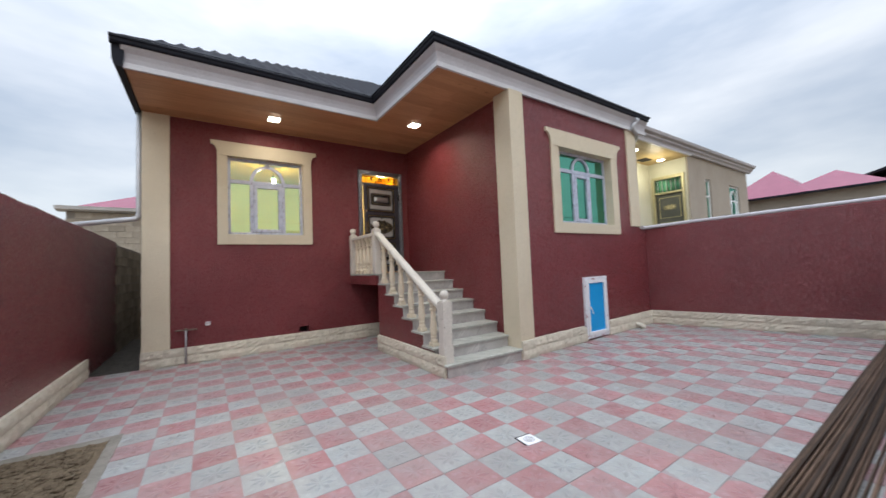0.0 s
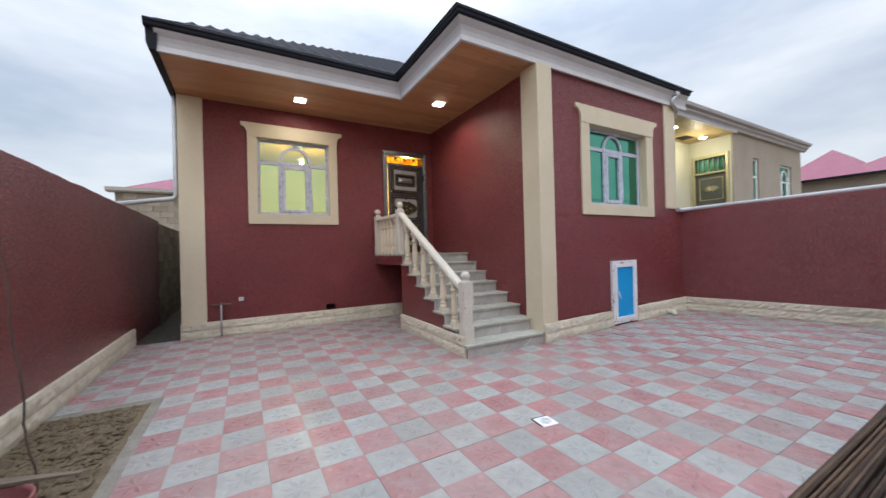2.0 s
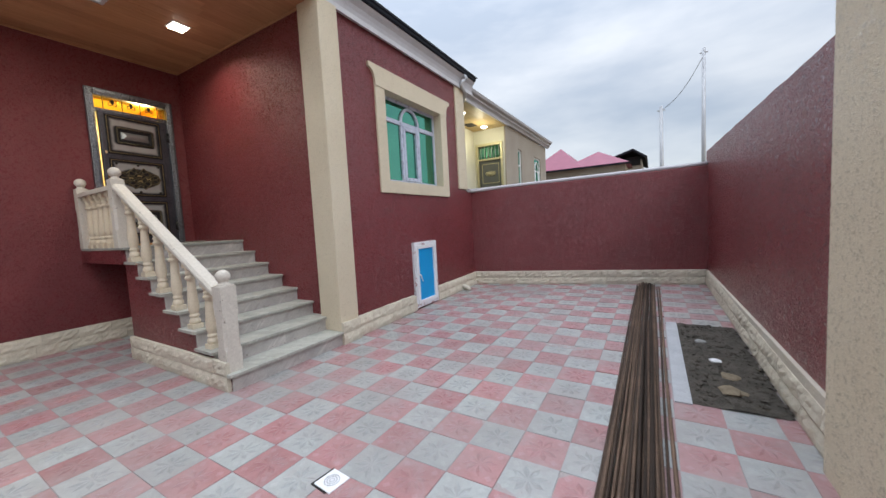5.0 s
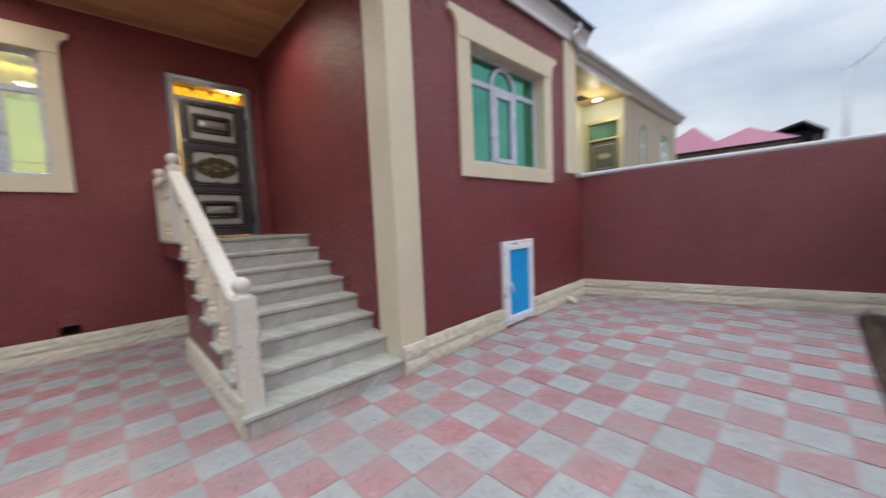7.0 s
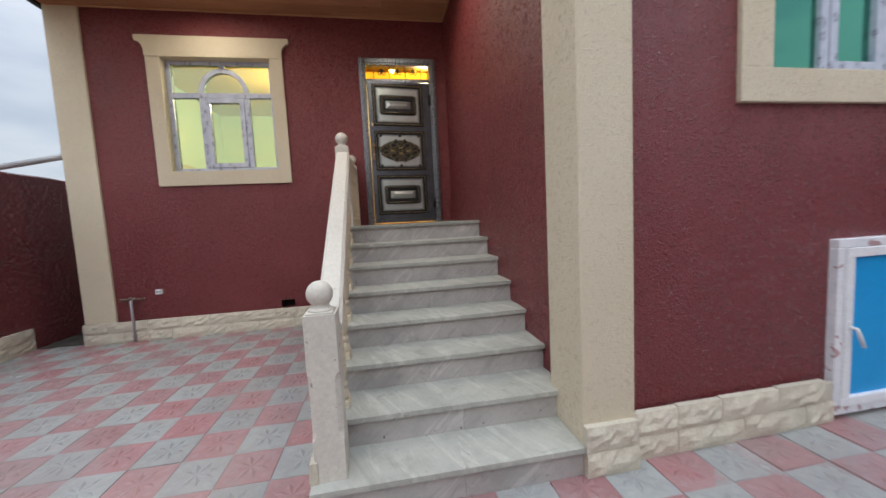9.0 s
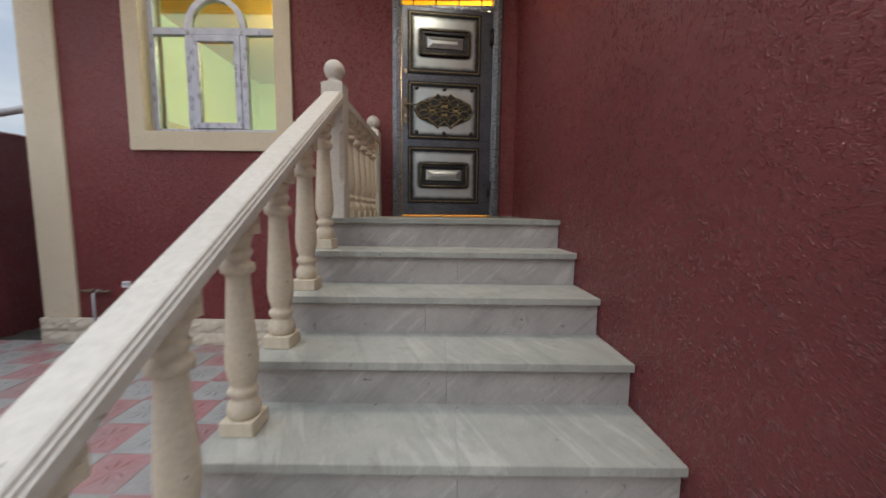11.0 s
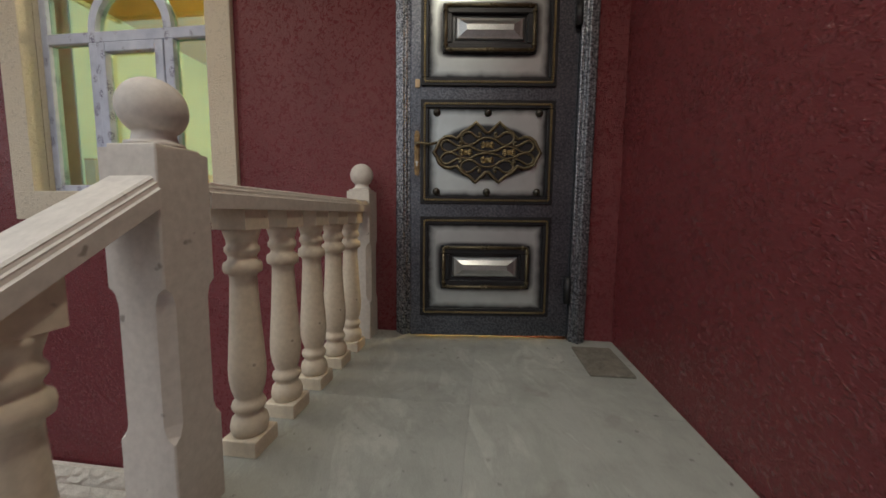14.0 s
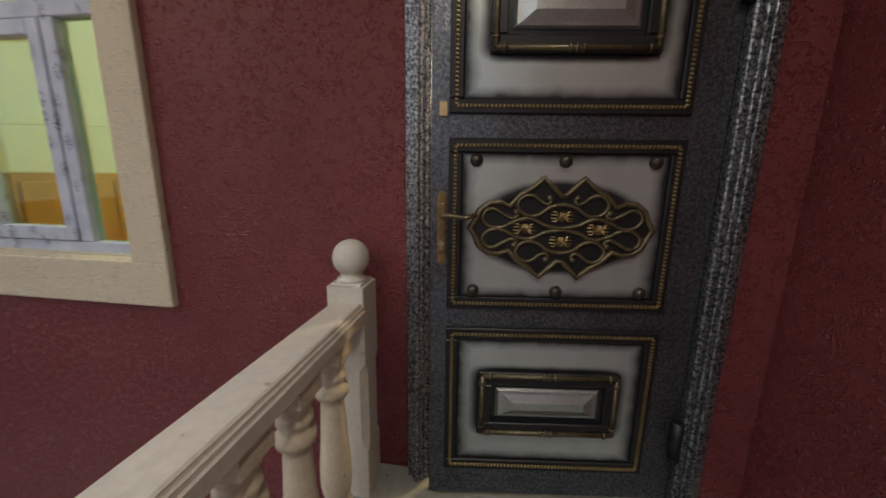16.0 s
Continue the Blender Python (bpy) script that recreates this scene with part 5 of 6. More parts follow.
# ---- bars lying along the south wall ----
t = thing("steel_bars", (5.3, 0.98, 0.05), "bundle of long rusty brown steel bars lying on the paving", "steel bars")
rnd = random.Random(7)
for k in range(44):
    layer = 0 if k < 18 else (1 if k < 34 else 2)
    n = (18, 16, 10)[layer]
    i = k if layer == 0 else (k - 18 if layer == 1 else k - 34)
    spread = 0.185 - 0.03 * layer
    ya, yb = 0.985 + spread * (2 * (i + 0.5) / n - 1) + rnd.uniform(-0.008, 0.008), 0.995 + spread * 0.82 * (2 * (i + 0.5) / n - 1) + rnd.uniform(-0.03, 0.03)
    xa, xb = 1.95 + rnd.uniform(-0.15, 0.1), 8.78 + rnd.uniform(-0.25, 0.06)
    if k in (0, 1):
        ya, yb = 0.765 + 0.035 * k, 0.79 + 0.03 * k
    b = bmesh.new()
    pts = []
    for s in range(9):
        u = s / 8
        x = xa + (xb - xa) * u
        pts.append((x - 5.3, ya + (yb - ya) * u + 0.008 * math.sin(5 * u + k) - 0.98, floor_z(x) + 0.015 + 0.019 * layer + 0.003 * math.sin(9 * u + k * 2) - 0.05))
    tube(b, pts, rnd.choice((0.009, 0.011, 0.0125)), 6)
    part("bar", b, RUST, t)

# ---- planting beds ----
def bed(name, o, z, material, label, seed, rough):
    x0, x1, y0, y1 = o
    b = bmesh.new()
    nx, ny = int((x1 - x0) / 0.035), int((y1 - y0) / 0.035)
    g = {}
    for i in range(nx + 1):
        for j in range(ny + 1):
            x, y = x0 + (x1 - x0) * i / nx, y0 + (y1 - y0) * j / ny
            e = min(i, nx - i, j, ny - j)
            h = rough * (noise.noise((x * 5, y * 5, seed)) + 0.6 * noise.noise((x * 15, y * 15, seed)) + 0.4 * noise.noise((x * 34, y * 34, seed))) + (0 if e == 0 else 0.012)
            g[i, j] = b.verts.new((x, y, floor_z(x) + z + h))
    for i in range(nx):
        for j in range(ny):
            b.faces.new((g[i, j], g[i + 1, j], g[i + 1, j + 1], g[i, j + 1]))
    return solid(name, b, material, label, "soil bed", "structure")


bed("ground_bed_west", SOIL_L, 0.0, SOIL, "bed of lumpy brown earth in the paving", 1, 0.015)
bed("ground_bed_south", SOIL_R, 0.006, SOIL_DARK, "bed of dark rubbly earth in the paving", 2, 0.017)


def scatter(name, o, z, count, material, label, sizes, seed):
    """Loose crumbs of earth as one mesh."""
    rr = random.Random(seed)
    b = bmesh.new()
    for _ in range(count):
        s = rr.uniform(*sizes) * (1 if rr.random() < 0.85 else 1.8)
        sub = bmesh.new()
        bmesh.ops.create_icosphere(sub, subdivisions=1, radius=s)
        for v in sub.verts:
            v.co *= rr.uniform(0.65, 1.2)
        x = rr.uniform(o[0] + 0.03, o[1] - 0.03)
        pour(b, sub, pose(x, rr.uniform(o[2], o[3] - 0.03), floor_z(x) + z, 0, 0, rr.uniform(0, 360)) @ Matrix.Diagonal((1, 1, 0.65, 1)))
    return solid(name, b, material, label, "soil", "stuff")


scatter("earth_clods", (-1.6, -0.86, 2.8, 4.93), 0.016, 1700, SOIL, "loose crumbs of brown earth in the bed", (0.008, 0.03), 5)
scatter("rubble", SOIL_R, 0.018, 420, SOIL_DARK, "dark crumbs of earth and rubble in the bed", (0.008, 0.022), 6)
for k, (x, y, s, m, lab) in enumerate(((5.05, 0.36, 0.07, WHITE, "white scrap of paper lying on the dark earth"), (4.72, 0.30, 0.10, BROWN_STONE, "brown broken stone lying on the dark earth"),
                                       (4.40, 0.32, 0.12, BROWN_STONE, "yellowish broken stone lying on the dark earth"), (5.6, 0.42, 0.06, CEMENT, "grey broken stone lying on the dark earth"))):
    b = bmesh.new()
    bmesh.ops.create_icosphere(b, subdivisions=2, radius=s)
    rr = random.Random(40 + k)
    for v in b.verts:
        v.co *= 0.8 + 0.5 * noise.noise(v.co * 9 + Vector((k, 0, 0)))
        v.co.z *= 0.32
    ob = solid("stone" if m is not WHITE else "paper_scrap", b, m, lab, "stone" if m is not WHITE else "litter")
    ob.matrix_world = pose(x, y, floor_z(x) + 0.024, 0, 0, 40 * k)

# cement edges of the beds
bm = bmesh.new()
xs = (SOIL_R[0] - 0.02, 4.5, SOIL_R[1] + 0.02)
for xa, xb in zip(xs, xs[1:]):
    lo = [bm.verts.new((x, y, -0.02)) for x, y in ((xa, SOIL_R[3]), (xb, SOIL_R[3]), (xb, SOIL_R[3] + 0.12), (xa, SOIL_R[3] + 0.12))]
    hi = [bm.verts.new((v.co.x, v.co.y, floor_z(v.co.x) + 0.012)) for v in lo]
    bm.faces.new(hi)
    for k in range(4):
        bm.faces.new((lo[k], lo[(k + 1) % 4], hi[(k + 1) % 4], hi[k]))
solid("trim_bed_kerb", bm, mottled("pale_cement", (0.32, 0.33, 0.345), (0.44, 0.45, 0.465), 5, 60, 0.85, 0.4, 0.004), "pale cement edging of the earth bed", "kerb", "structure")
bm = bmesh.new()
soft_box(bm, SOIL_L[1], SOIL_L[1] + 0.09, 2.0, 5.08, -0.02, 0.004, 0.004, 1)
soft_box(bm, LW + 0.03, SOIL_L[1], SOIL_L[3], SOIL_L[3] + 0.13, -0.02, 0.004, 0.004, 1)
solid("trim_bed_kerb", bm, mottled("dirty_cement", (0.165, 0.148, 0.122), (0.285, 0.265, 0.232), 6, 60, 0.9, 0.5, 0.005), "dirty grey cement edging of the earth bed", "kerb", "structure")

# ---- sapling, bucket, board, garden tap ----
t = thing("sapling", (-1.13, 3.52, 0.0), "thin bare sapling standing in the earth bed", "sapling")
b = bmesh.new()
rr = random.Random(3)
pts = [(-0.012 * i + 0.012 * math.sin(i * 1.7), -0.004 * i + 0.01 * math.sin(i * 2.3), 0.16 * i) for i in range(13)]
stem = [Vector(pts[k // 4]).lerp(Vector(pts[min(12, k // 4 + 1)]), (k % 4) / 4) + Vector((rr.uniform(-0.003, 0.003), rr.uniform(-0.003, 0.003), 0)) for k in range(49)]
tube(b, stem, 0.0072, 7, taper=0.5)
for k in range(6, 48, 3):
    bmesh.ops.create_icosphere(b, subdivisions=1, radius=rr.uniform(0.006, 0.009), matrix=Matrix.Translation(stem[k] + Vector((rr.uniform(-0.005, 0.005), 0, 0))))
part("trunk", b, BARK, t)
b = bmesh.new()
top = Vector(pts[-1])
tube(b, [top, top + Vector((-0.05, -0.04, 0.07)), top + Vector((-0.09, -0.10, 0.13)), top + Vector((-0.12, -0.16, 0.15))], 0.005, 6, taper=0.4)
part("twig", b, BARK, t)
for z, dx in ((10, 0.10), (11, 0.12), (12, 0.08), (9, 0.05), (8, -0.04)):
    b = bmesh.new()
    p = Vector(pts[z])
    tube(b, [p, p + Vector((dx * 0.5, 0.02, 0.02)), p + Vector((dx, 0.05, 0.06))], 0.003, 6, taper=0.5)
    part("twig", b, BARK, t)

t = thing("bucket", (-1.065, 2.82, 0.01), "worn red plastic bucket standing in the earth bed", "bucket")
t.scale = (0.88, 0.88, 0.90)
b = bmesh.new()
lathe(b, [(0.14, 0.0), (0.185, 0.35), (0.20, 0.355), (0.20, 0.375), (0.188, 0.377), (0.178, 0.36), (0.135, 0.02)], 24)
part("body", b, BARREL, t)
b = bmesh.new()
tube(b, [(0.196 * math.cos(a), 0.196 * math.sin(a), 0.33) for a in np.linspace(0, 2 * math.pi, 25)[:-1]], 0.008, 6, closed=True)
part("rim", b, BARREL, t)
b = bmesh.new()
lathe(b, [(0.002, 0.315), (0.09, 0.308), (0.168, 0.30), (0.168, 0.29), (0.002, 0.285)], 20)
part("mortar_residue", b, SOIL_DARK, t, "dark dried residue")
t = thing("old_board", (-1.02, 3.0, 0.350), "weathered board with a broken end lying across the bucket", "board")
b = bmesh.new()
lo = [b.verts.new((x, y, 0.0)) for x, y in ((-0.29, -0.018), (-0.25, -0.036), (-0.12, -0.040), (0.05, -0.026), (0.29, -0.012), (0.30, 0.010), (0.05, 0.022), (-0.10, 0.034), (-0.16, 0.040), (-0.20, 0.026), (-0.28, 0.020))]
hi = [b.verts.new((v.co.x * 0.995, v.co.y * 0.94, 0.014 + 0.003 * math.sin(40 * v.co.x))) for v in lo]
b.faces.new(lo[::-1])
b.faces.new(hi)
for k in range(len(lo)):
    b.faces.new((lo[k], lo[(k + 1) % len(lo)], hi[(k + 1) % len(lo)], hi[k]))
part("plank", b, OLD_WOOD, t)
t.rotation_euler = (0, 0, radians(-16))

t = thing("garden_tap", (LW, 2.80, 0.72), "white plastic water pipe with a red valve on the wall", "water pipe")
t.rotation_euler = (0, 0, radians(-27))
b = bmesh.new()
tube(b, [(-0.03, 0, 0.0), (0.50, 0, 0.0), (0.525, 0, -0.006), (0.54, 0, -0.03), (0.54, 0, -0.10)], 0.017, 12)
part("pipe", b, WHITE, t)
b = bmesh.new()
tube(b, [(0.48, 0, 0.0), (0.52, 0, 0.0), (0.538, 0, -0.012), (0.543, 0, -0.035)], 0.023, 12)
part("elbow", b, WHITE, t)
b = bmesh.new()
tube(b, [(0.28, 0, 0), (0.30, 0, 0), (0.38, 0, 0), (0.40, 0, 0)], 0.027, 12)
part("valve_body", b, WHITE, t)
b = bmesh.new()
tube(b, [(0.34, 0, 0.02), (0.34, 0, 0.05)], 0.012, 8)
soft_box(b, 0.30, 0.38, -0.014, 0.014, 0.045, 0.06, 0.004)
part("valve_handle", b, VALVE, t, "orange-red handle")

# ---- neighbour's house beyond the east wall ----
nb = thing("neighbour_house", (12.86, 5.26, -0.30), "unpainted grey-rendered neighbouring house with a lit porch", "house")
nb.scale = (1.2, 1.2, 1.2)
off = Matrix.Translation((-10.8, -4.5, 0))


def nb_part(name, b, m, label="", parent=None):
    bmesh.ops.transform(b, matrix=off, verts=b.verts[:])
    return part(name, b, m, parent or nb, label)


NW = ((11.90, 12.26, 2.3, 3.72), (13.68, 14.52, 2.3, 3.70))
b = bmesh.new()
wall_sheet(b, "y", 11.0, 15.3, 0.25, 4.25, 4.5, 4.75, NW)
box(b, 10.8, 11.0, 4.5, 4.54, 0.25, 4.25)
nb_part("wall", b, GREY_RENDER, "bare grey render")
b = bmesh.new()
wall_sheet(b, "x", 4.54, 5.50, 0.25, 4.25, 10.8, 11.0, [(4.66, 5.36, 1.5, 3.72)])
nb_part("wall", b, LAMPLIT_RENDER, "render coloured paler for the porch lamplight")
b = bmesh.new()
wall_sheet(b, "y", 7.2, 10.8, 0.25, 4.25, 5.50, 5.70, [(9.55, 9.95, 2.0, 3.55)])
nb_part("wall", b, LAMPLIT_RENDER, "render coloured paler for the porch lamplight")
b = bmesh.new()
wall_sheet(b, "x", 4.75, 12, 0.25, 4.25, 15.1, 15.3)
nb_part("wall", b, GREY_RENDER)
PALE_PLANK = mottled("pale_plank", (0.40, 0.28, 0.12), (0.54, 0.40, 0.20), 3, 40, 0.5, random_by="object", spread=0.25)
for k in range(10):
    b = bmesh.new()
    box(b, 7.2, 10.80, 4.42 + 0.11 * k, 4.42 + 0.11 * k + 0.105, 4.21, 4.23)
    nb_part("soffit_plank", b, PALE_PLANK, "varnished yellow plank")
b = bmesh.new()
box(b, 9.85, 10.2, 5.10, 5.36, 4.198, 4.2085)
nb_part("hatch", b, DARK, "dark open hatch in the soffit")
b = bmesh.new()
extrude_profile(b, [(4.50, 4.252), (4.43, 4.252), (4.41, 4.30), (4.36, 4.34), (4.36, 4.38), (4.29, 4.41), (4.27, 4.47), (4.50, 4.50)], "x", 7.4, 15.5)
nb_part("gutter", b, FASCIA, "pale grey metal gutter")
b = bmesh.new()
box(b, 7.4, 10.798, 4.40, 4.44, 4.195, 4.25)
nb_part("fascia", b, FASCIA, "pale grey eaves board")
b = bmesh.new()
v = [b.verts.new(p) for p in ((8.3, 4.32, 4.51), (15.5, 4.32, 4.51), (15.5, 13, 4.51), (8.6, 13, 4.51), (10.5, 8.5, 5.3), (13.5, 8.5, 5.3))]
for f in ((0, 1, 5, 4), (1, 2, 5), (2, 3, 4, 5), (3, 0, 4)):
    b.faces.new([v[i] for i in f])
nb_part("roof", b, ROOF)
for x0, x1, z0, z1 in NW:
    w = nb_part("window", (lambda bb: (border(bb, x0, x1, z0, z1, 0.05, 4.54, 4.60), soft_box(bb, x0 + 0.05, x1 - 0.05, 4.54, 4.59, 3.2, 3.25, 0.004), bb)[2])(bmesh.new()), WHITE, "white plastic window")
    b = bmesh.new()
    box(b, x0 + 0.05, x1 - 0.05, 4.57, 4.576, z0 + 0.05, z1 - 0.05)
    bmesh.ops.transform(b, matrix=off, verts=b.verts[:])
    part("pane", b, GLASS, w)
    if x1 - x0 > 0.6:
        b = bmesh.new()
        tube(b, [((x0 + x1) / 2 + 0.2 * math.cos(a), 4.55, 3.25 + 0.3 * math.sin(a)) for a in np.linspace(0, math.pi, 13)], 0.025, 6)
        for x in ((x0 + x1) / 2 - 0.2, (x0 + x1) / 2 + 0.2):
            tube(b, [(x, 4.55, z0 + 0.05), (x, 4.55, 3.22)], 0.025, 6)
        bmesh.ops.transform(b, matrix=off, verts=b.verts[:])
        part("mullion", b, WHITE, w)
w = nb_part("window", (lambda bb: (border(bb, 9.55, 9.95, 2.0, 3.55, 0.05, 5.54, 5.60), soft_box(bb, 9.60, 9.90, 5.54, 5.59, 2.95, 3.0, 0.004), bb)[2])(bmesh.new()), WHITE, "white plastic window")
b = bmesh.new()
box(b, 9.60, 9.90, 5.56, 5.566, 2.05, 3.50)
bmesh.ops.transform(b, matrix=off, verts=b.verts[:])
part("pane", b, GLASS, w)
dr = nb_part("door", (lambda bb: (box(bb, 10.83, 10.88, 4.66, 5.36, 1.5, 3.30), bb)[1])(bmesh.new()), mottled("grey_steel_door", (0.10, 0.11, 0.10), (0.17, 0.18, 0.17), 4, 60, 0.45, 0.2, 0.002, 0.5, 0.4), "grey steel door with gilt trim")
b = bmesh.new()
for q, (z0, z1) in enumerate(((2.62, 3.2), (1.9, 2.5))):
    for ya, yb, za, zb in ((4.74, 5.28, z0, z0 + 0.015), (4.74, 5.28, z1 - 0.015, z1), (4.74, 4.755, z0 + 0.015, z1 - 0.015), (5.265, 5.28, z0 + 0.015, z1 - 0.015)):
        box(b, 10.815, 10.83, ya, yb, za, zb)
for a in range(10):
    c, s = math.cos(a * 0.628), math.sin(a * 0.628)
    tube(b, [(10.82, 5.01, 2.91), (10.82, 5.01 + 0.17 * c, 2.91 + 0.085 * s)], 0.018, 6)
bmesh.ops.transform(b, matrix=off, verts=b.verts[:])
part("ornament", b, GOLD, dr)
b = bmesh.new()
for ya, yb, za, zb in ((4.59, 4.66, 1.5, 3.80), (5.36, 5.43, 1.5, 3.80), (4.66, 5.36, 3.72, 3.80), (4.66, 5.36, 3.30, 3.35)):
    soft_box(b, 10.76, 10.84, ya, yb, za, zb, 0.008)
nb_part("door_frame", b, GOLD, "gilt door frame")
b = bmesh.new()
box(b, 10.85, 10.856, 4.66, 5.36, 3.35, 3.72)
nb_part("transom_pane", b, GLASS, "green glass")
for k in range(6):
    b = bmesh.new()
    tube(b, [(10.83, 4.72 + 0.115 * k, 3.36), (10.815, 4.72 + 0.115 * k, 3.54), (10.83, 4.72 + 0.115 * k, 3.72)], 0.011, 6)
    nb_part("grille_bar", b, ZINC)
for x, y in ((12.43, 5.86), (10.53, 5.73)):
    t = thing("neighbour_lamp", (x, y, 4.752), "lit flat round lamp on the neighbour's porch", "ceiling lamp", "neighbour porch lamps")
    b = bmesh.new()
    lathe(b, [(0.012, -0.05), (0.07, -0.047), (0.10, -0.034), (0.108, -0.014)], 20)
    part("diffuser", b, LAMP, t, "glowing white diffuser")
    b = bmesh.new()
    lathe(b, [(0.109, -0.016), (0.118, -0.012), (0.118, 0.0)], 20)
    part("holder", b, WHITE, t)


# ---- houses and poles beyond ----
def hip_roof(b, x0, x1, y0, y1, z, top, ridge):
    """A hipped roof whose ridge lies along x, held in from both ends by ridge."""
    ym = (y0 + y1) / 2
    v = [b.verts.new(p) for p in ((x0, y0, z), (x1, y0, z), (x1, y1, z), (x0, y1, z), (x0 + ridge, ym, top), (x1 - ridge, ym, top))]
    for f in ((0, 1, 5, 4), (1, 2, 5), (2, 3, 4, 5), (3, 0, 4), (3, 2, 1, 0)):
        b.faces.new([v[i] for i in f])


t = thing("pink_roofed_house", (24, 4.5, 0), "far low house with pink sheet-metal hipped roofs", "house")
b = bmesh.new()
box(b, 0, 8, -2.3, 3.0, 0, 4.36)
part("wall", b, GREY_RENDER, t)
b = bmesh.new()
hip_roof(b, -0.35, 8.3, -0.05, 3.4, 4.38, 6.05, 2.4)
part("roof", b, PINK_ROOF, t)
b = bmesh.new()
hip_roof(b, -0.30, 8.3, -2.55, 1.3, 4.39, 5.58, 2.6)
part("roof", b, PINK_ROOF, t)
b = bmesh.new()
box(b, -0.42, -0.36, -2.6, 3.45, 4.28, 4.385)
part("gutter", b, GUTTER, t)

t = thing("dark_roofed_house", (27, 1.0, 0), "far house with a dark gabled roof", "house")
b = bmesh.new()
box(b, 0, 6, 0.42, 2.3, 0, 4.86)
part("wall", b, GREY_RENDER, t)
b = bmesh.new()
extrude_profile(b, [(0.2, 4.86), (0.9, 5.38), (2.6, 4.88), (2.6, 4.97), (0.9, 5.50), (0.12, 4.94)], "x", -0.6, 6.3)
part("roof", b, ROOF, t)
b = bmesh.new()
box(b, -0.1, -0.002, 0.5, 1.4, 4.5, 5.05)
part("gable_board", b, DARK, t)

POLES = (((34, 0.22, 0), 9.6, 0.17), ((34, -2.45, 0), 13.2, 0.16))
for place, h, r in POLES:
    t = thing("utility_pole", place, "tall grey concrete utility pole", "utility pole", "utility poles")
    b = bmesh.new()
    tube(b, [(0, 0, 0), (0, 0, h)], r, 10, taper=0.7)
    part("pole", b, ZINC, t)
    b = bmesh.new()
    soft_box(b, -0.04, 0.04, -0.25, 0.25, h - 0.35, h - 0.27, 0.01)
    part("crossarm", b, ZINC, t)
t = thing("overhead_cable", (34, 0.22, 9.3), "black overhead cable slung between the poles", "cable")
b = bmesh.new()
A, B = Vector((0, 0, 0)), Vector((0, -2.67, 3.4))
tube(b, [A.lerp(B, k / 10) - Vector((0, 0, 0.55 * math.sin(math.pi * k / 10))) for k in range(11)], 0.02, 5)
part("wire", b, CABLE, t)

for x in (-26, 34):
    t = thing("utility_pole", (x, -7, 0), "tall grey concrete utility pole across the street", "utility pole", "utility poles")
    b = bmesh.new()
    tube(b, [(0, 0, 0), (0, 0, 5.6)], 0.12, 10, taper=0.7)
    part("pole", b, ZINC, t)

# cable over the street, seen mirrored in the window
t = thing("street_cable", (4, -7, 5.2), "thin black cable slung across the street", "cable")
b = bmesh.new()
tube(b, [(-30 + 6 * k, 0.0, 0.0 - 0.5 * math.sin(math.pi * k / 10) - 0.03 * k) for k in range(11)], 0.02, 5)
part("wire", b, CABLE, t)

# ---- house behind the passage ----
t = thing("rear_house", (-2.4, 16.0, 0), "unfinished block-built house with a pink roof behind the yard", "house")
b = bmesh.new()
box(b, -1.3, 2.3, 0.03, 4, 0, 3.72)
rear_wall = part("wall", b, MORTAR, t)
b = bmesh.new()
extrude_profile(b, [(-0.20, 3.76), (-0.05, 3.72), (0.2, 3.72), (0.2, 3.86), (-0.25, 3.86)], "x", -1.5, 2.4)
part("cornice", b, WHITE, t, "white cornice gutter")
b = bmesh.new()
v = [b.verts.new(p) for p in ((-1.0, -0.2, 3.87), (3.5, -0.2, 3.87), (3.5, 4.2, 3.87), (-1.0, 4.2, 3.87), (1.4, 1.9, 5.0), (2.5, 1.9, 5.0))]
for f in ((0, 1, 5, 4), (1, 2, 5), (2, 3, 4, 5), (3, 0, 4)):
    b.faces.new([v[i] for i in f])
part("roof", b, PINK_ROOF, t)
bm = bmesh.new()
nx = 12
for i in range(nx):
    x0, x1 = LW + (WEST_X - LW) * i / nx, LW + (WEST_X - LW) * (i + 1) / nx
    for j in range(40):
        y0, y1 = 8.1 + 0.1 * j, 8.2 + 0.1 * j
        q = [bm.verts.new((x, y, 0.0 + 0.03 * noise.noise((x * 6, y * 6, 2)))) for x, y in ((x0, y0), (x1, y0), (x1, y1), (x0, y1))]
        bm.faces.new(q)
bmesh.ops.remove_doubles(bm, verts=bm.verts[:], dist=0.001)
solid("ground_passage", bm, SOIL_DARK, "dark dirt floor of the side passage", "ground", "structure")

# ---- paving tiles ----
PITCH_X, PITCH_Y, TX0, TY0 = 0.3068, 0.307, 1.982, 2.284


